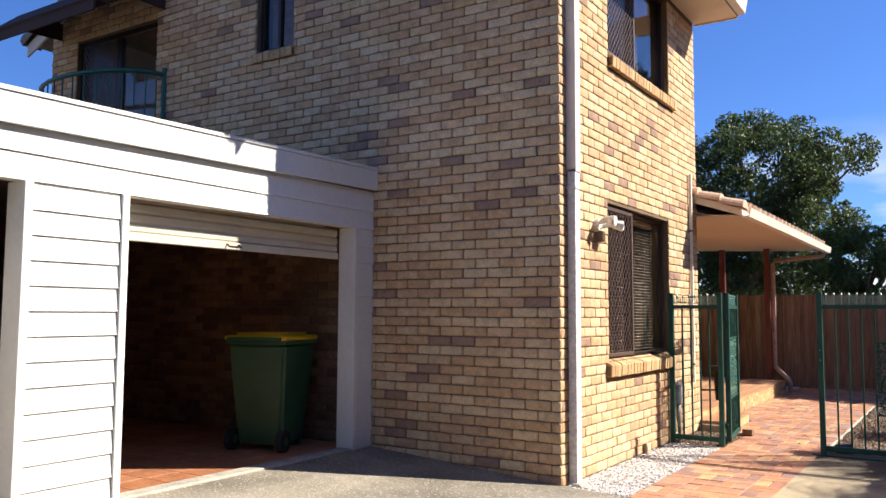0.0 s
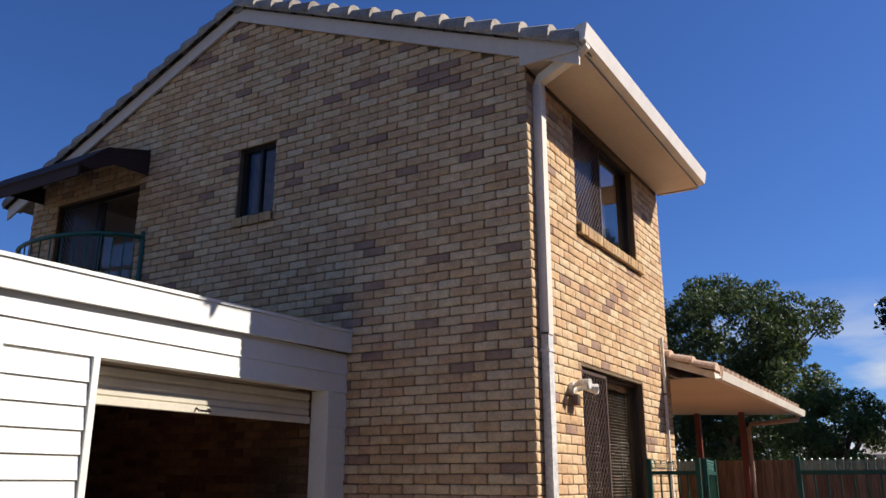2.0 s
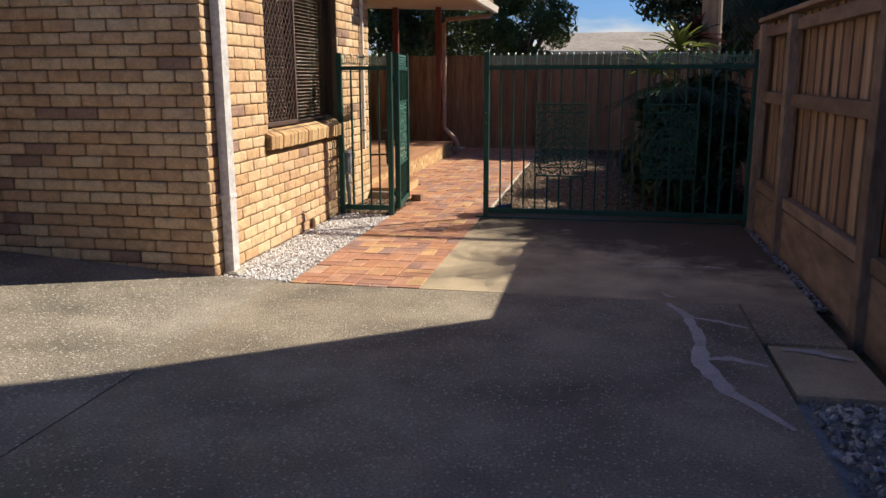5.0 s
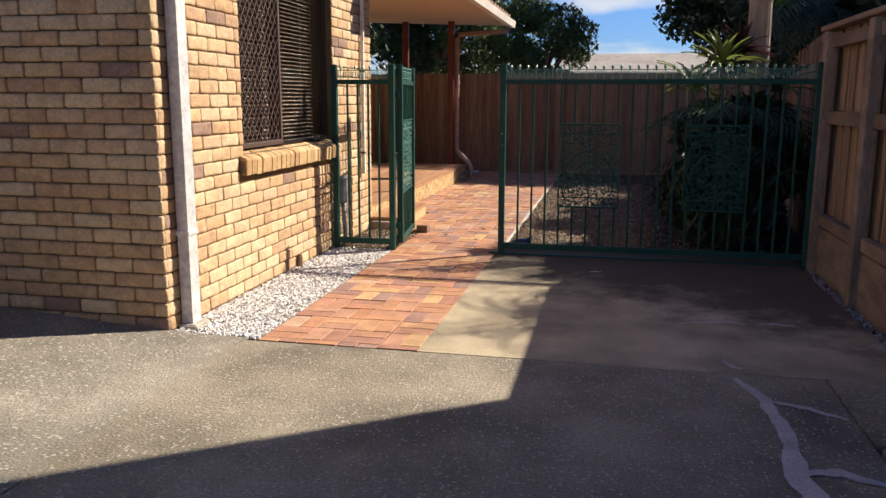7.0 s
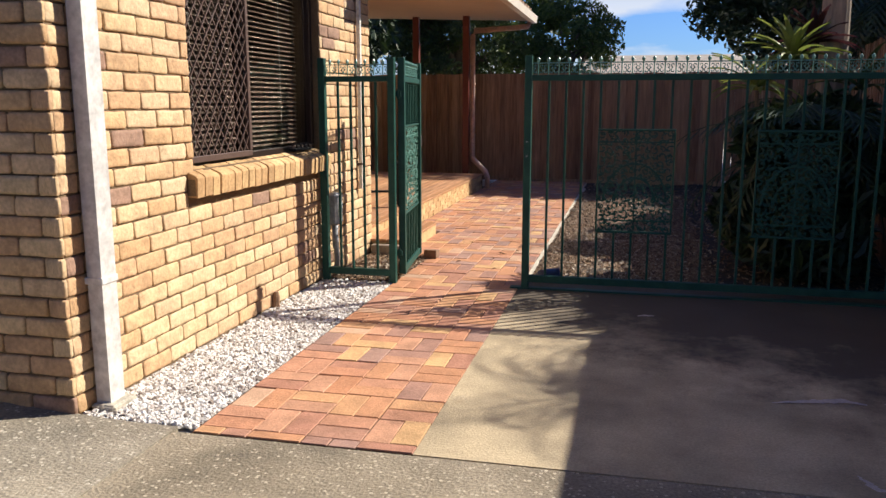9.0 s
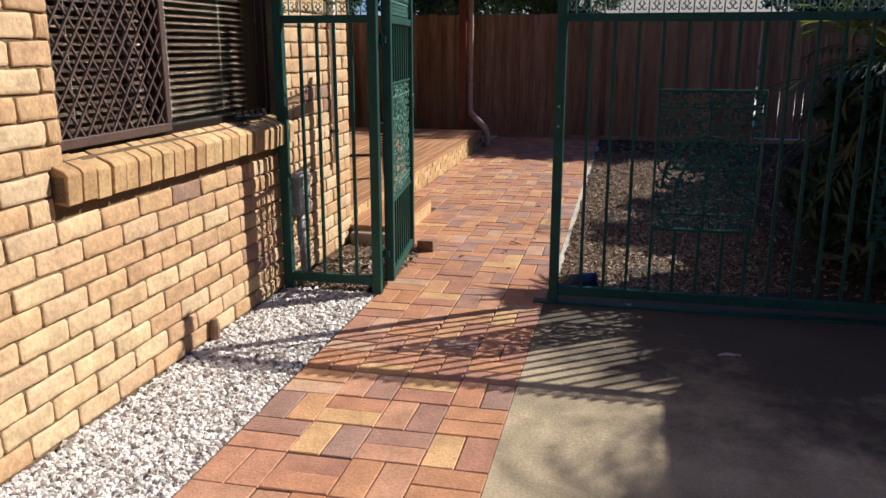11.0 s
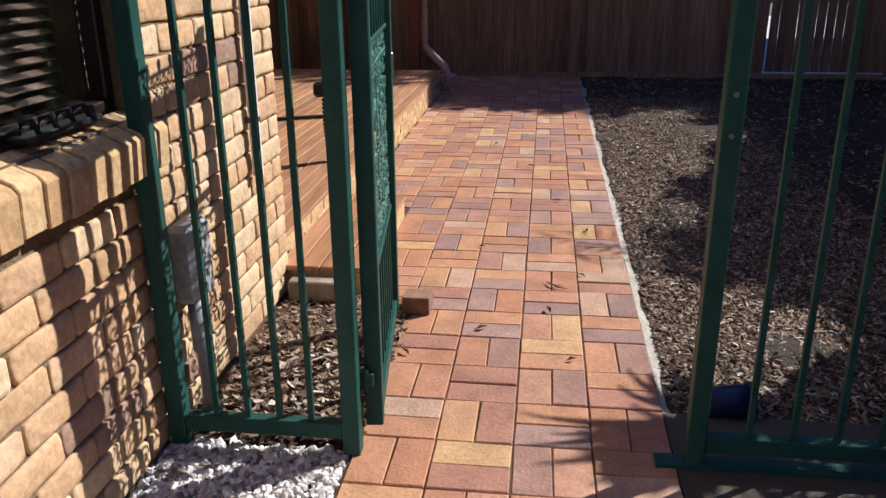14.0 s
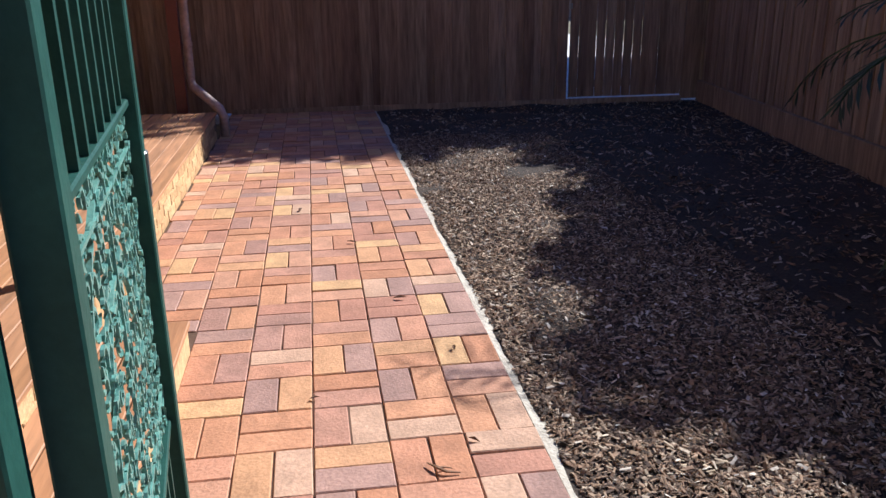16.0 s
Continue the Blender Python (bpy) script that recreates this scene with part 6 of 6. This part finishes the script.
frond_plant("palm", "dark green feather palm leaning over the garden fence", 1.50, 15.3, 1.75, 18, 1.15, M_PALM, 61, trunk=0.06)
frond_plant("palm", "dark green feather palm growing beside the garden fence", 0.35, 12.7, 0.95, 18, 1.05, M_PALM, 62, trunk=0.05)
frond_plant("palm", "dense dark palm clump close behind the sliding gate", 0.0, 11.4, 0.75, 24, 1.1, M_PALM, 66, trunk=0.05)
frond_plant("palm", "dense dark palm clump close behind the sliding gate", -0.05, 10.95, 1.05, 30, 0.85, M_PALM, 67, trunk=0.05)
# crown raised and thickened to throw shade on the mulch
frond_plant("palm", "dark green feather palm leaning over the garden fence", 1.2, 13.95, 2.35, 30, 1.15, M_PALM, 68, trunk=0.06)
frond_plant("cordyline", "yellow-green variegated strap-leaved plant behind the sliding gate", -0.16, 11.6, 1.66, 34, 0.42, M_YELLOWLEAF, 63, width=0.03, feather=False, trunk=0.022, lift=1.3, curl=0.12)
frond_plant("cordyline", "light yellow-green strap-leaved plant low behind the gate", -0.42, 11.5, 1.42, 30, 0.46, M_YELLOWLEAF, 71, width=0.026, feather=False, trunk=0.02, lift=1.2, curl=0.14)
frond_plant("cordyline", "purple strap-leaved plant beside the sawn trunk", 0.02, 11.75, 1.80, 26, 0.34, M_REDLEAF, 64, width=0.03, feather=False, trunk=0.022, lift=1.3, curl=0.12)
frond_plant("cordyline", "green strap-leaved plant beside the fence", 0.34, 11.5, 1.42, 24, 0.46, M_LEAF_STRAP, 72, width=0.026, feather=False, trunk=0.02, lift=1.2, curl=0.14)
bm = bmesh.new()
tube(bm, [(0.2, 11.85, -0.1), (0.195, 11.85, 0.4), (0.2, 11.85, 1.6), (0.195, 11.85, 2.285), (0.195, 11.85, 2.29), (0.195, 11.85, 2.33)], [0.135, 0.118, 0.112, 0.108, 0.114, 0.112], 18)
solid("tree_stump", bm, M_STUMP, "sawn-off grey palm trunk standing among the garden plants", "tree stump", smooth=False)


def shrub(label, centres, count, leaf, mat, seed):
    t = thing("shrub", label, "plant", (centres[0][0], centres[0][1], 0))
    for k, c in enumerate(centres):
        bm = bmesh.new()
        tube(bm, [(c[0], c[1], -0.06), (c[0] + 0.03, c[1] - 0.02, c[2] * 0.5), (c[0], c[1], c[2])], [0.018, 0.014, 0.006], 5)
        part("stem", bm, M_BARK, t)
    V, F = leaf_cloud(centres, count, leaf, seed, slim=0.32)
    joined("leaves", V, F, mat, t)


shrub("dense dark-leaved shrub filling the shaded corner behind the gate", [(-0.1, 10.85, 0.35, 0.4), (0.2, 11.0, 0.75, 0.36), (-0.3, 11.3, 0.4, 0.42), (0.15, 11.5, 1.1, 0.38), (0.3, 12.0, 0.5, 0.33), (-0.25, 11.3, 1.05, 0.34), (0.05, 11.2, 0.2, 0.4)], 5000, 0.17, M_LEAF_B, 73)


# added hedge; its height and line set the shade edge on the mulch
shrub("tall dense dark hedge added beyond the garden fence to shade the mulch", [(1.72 + 0.05 * i + 0.10 * math.sin(i * 2.3), 11.4 + 0.62 * i, z, 0.46) for i in range(13) for z in (0.7, 1.4, 2.1, 2.62 + 0.14 * math.sin(i * 1.9))] + [(1.78, 15.4, 2.85, 0.42), (1.82, 14.8, 2.8, 0.40)], 36000, 0.16, M_LEAF_B, 75)
# out of view; added for the leafy dapples it casts on the pad
frond_plant("palm", "unseen tall feather palm added beyond the boundary fence to dapple the concrete", 2.72, 11.1, 3.9, 15, 1.0, M_PALM, 76, trunk=0.09)


def distance():
    h = thing("far_house", "distant house with a long grey-brown roof", "house", (4, 42, 0))
    bm = bmesh.new()
    box(bm, -3.4, 14.0, 40.5, 47.5, -0.1, 2.5)
    part("wall", bm, M_DARKWALL, h)
    bm = bmesh.new()
    prism(bm, [(40.0, 2.45), (44.0, 3.5), (48.0, 2.45)], "x", -3.9, 14.5)
    part("roof", bm, M_FARROOF, h)
    bm = bmesh.new()
    box(bm, -3.95, 14.55, 39.9, 40.0, 2.38, 2.5)
    part("gutter", bm, M_CREAM, h)
    V, F = [], []
    rng = random.Random(90)
    cs = [(x + rng.uniform(-2, 2), 95 + rng.uniform(-6, 6), rng.uniform(1.0, 3.6), rng.uniform(1.6, 2.6)) for x in range(-70, 90, 3)]
    V, F = leaf_cloud(cs, 9000, 1.1, 91)
    tagged(joined("far_trees", V, F, M_LEAF_A), "line of far trees along the horizon", "trees", kind="stuff")
    # unseen neighbouring two-storey unit, added and sized to cast the drive's shadow
    n = thing("neighbour_house", "unseen plain brick house added behind the boundary fence to shade the drive", "house", (5, 2, 0), kind="structure")
    bm = bmesh.new()
    box(bm, 1.9, 9.5, -9.0, 9.15, -0.1, 5.9)
    part("wall", bm, M_BRICK_J, n)
    bm = bmesh.new()
    prism(bm, [(1.5, 5.9), (5.7, 7.3), (9.9, 5.9)], "y", -9.2, 9.1)
    part("roof", bm, M_TILE, n)


distance()
bm = bmesh.new()
tube(bm, [(-2.51, 11.45, 0.010), (-2.485, 11.415, 0.015), (-2.46, 11.395, 0.010), (-2.42, 11.39, 0.006)], [0.002, 0.005, 0.0045, 0.002], 5)
tube(bm, [(-2.485, 11.415, 0.013), (-2.46, 11.42, 0.009), (-2.44, 11.415, 0.006)], [0.0035, 0.003, 0.0015], 5)
solid("twig", bm, M_DEADLEAF, "curled brown twig with a side shoot on the pavers", "twig")
rng = random.Random(101)
for i, (x, y) in enumerate([(-2.83, 11.9), (-2.45, 12.75), (-2.62, 13.6), (-2.3, 12.2), (-2.5, 11.15), (-2.9, 14.3), (-2.42, 10.72), (-2.76, 10.95), (-3.02, 10.72), (-2.6, 9.6), (-2.35, 11.55)]):
    bm = bmesh.new()
    a = rng.uniform(0, 6.28)
    L = rng.uniform(0.018, 0.036)
    pts = [(x + math.cos(a) * L * f, y + math.sin(a) * L * f) for f in (-1, 0, 1)]
    w = L * 0.35
    v = [bm.verts.new((pts[0][0], pts[0][1], 0.006)), bm.verts.new((pts[1][0] - math.sin(a) * w, pts[1][1] + math.cos(a) * w, 0.018)), bm.verts.new((pts[2][0], pts[2][1], 0.012)), bm.verts.new((pts[1][0] + math.sin(a) * w, pts[1][1] - math.cos(a) * w, 0.016))]
    bm.faces.new(v[:3])
    bm.faces.new((v[0], v[2], v[3]))
    bmesh.ops.solidify(bm, geom=list(bm.faces), thickness=0.0012)
    solid("dead_leaf", bm, M_DEADLEAF, "curled brown dead leaf lying on the pavers", "leaf", group="leaves on the path")


# ---- small pieces of wall and path, last ----
def rake(u):
    return APEX[1] - SL * abs(u - APEX[0])


g_rects = bricks_for(WEST, AX + 0.014, 0.0, APEX[1], [(o[0], o[1], o[2], o[3]) for o in GABLE_OPEN], rake)
# bricks of this same wall inside the garage get the dimmed colours
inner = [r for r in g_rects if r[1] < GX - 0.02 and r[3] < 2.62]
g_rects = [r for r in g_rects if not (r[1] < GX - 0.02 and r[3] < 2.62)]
lay_bricks(brickwalls[0], inner, lambda u, z: (u, BY, z), 0, lambda u, z: False, M_BRICK_DIM, M_BRICK_DIM, 203, 0.010)
lay_bricks(brickwalls[0], g_rects, lambda u, z: (u, BY, z), 0, lambda u, z: u > -5.45 and z < 1.45, M_BRICK, M_BRICK_J, 201, 0.016)
s_rects = bricks_for(BY + 0.001, NORTH, 0.0, 5.09, SIDE_OPEN + [(8.26, 10.22, 0.80, 0.965), (8.38, 10.40, 3.76, 3.91)])
lay_bricks(brickwalls[1], s_rects, lambda u, z: (AX, u, z), 90, lambda u, z: z < 1.6, M_BRICK, M_BRICK_J, 202, 0.009)
brick_path()
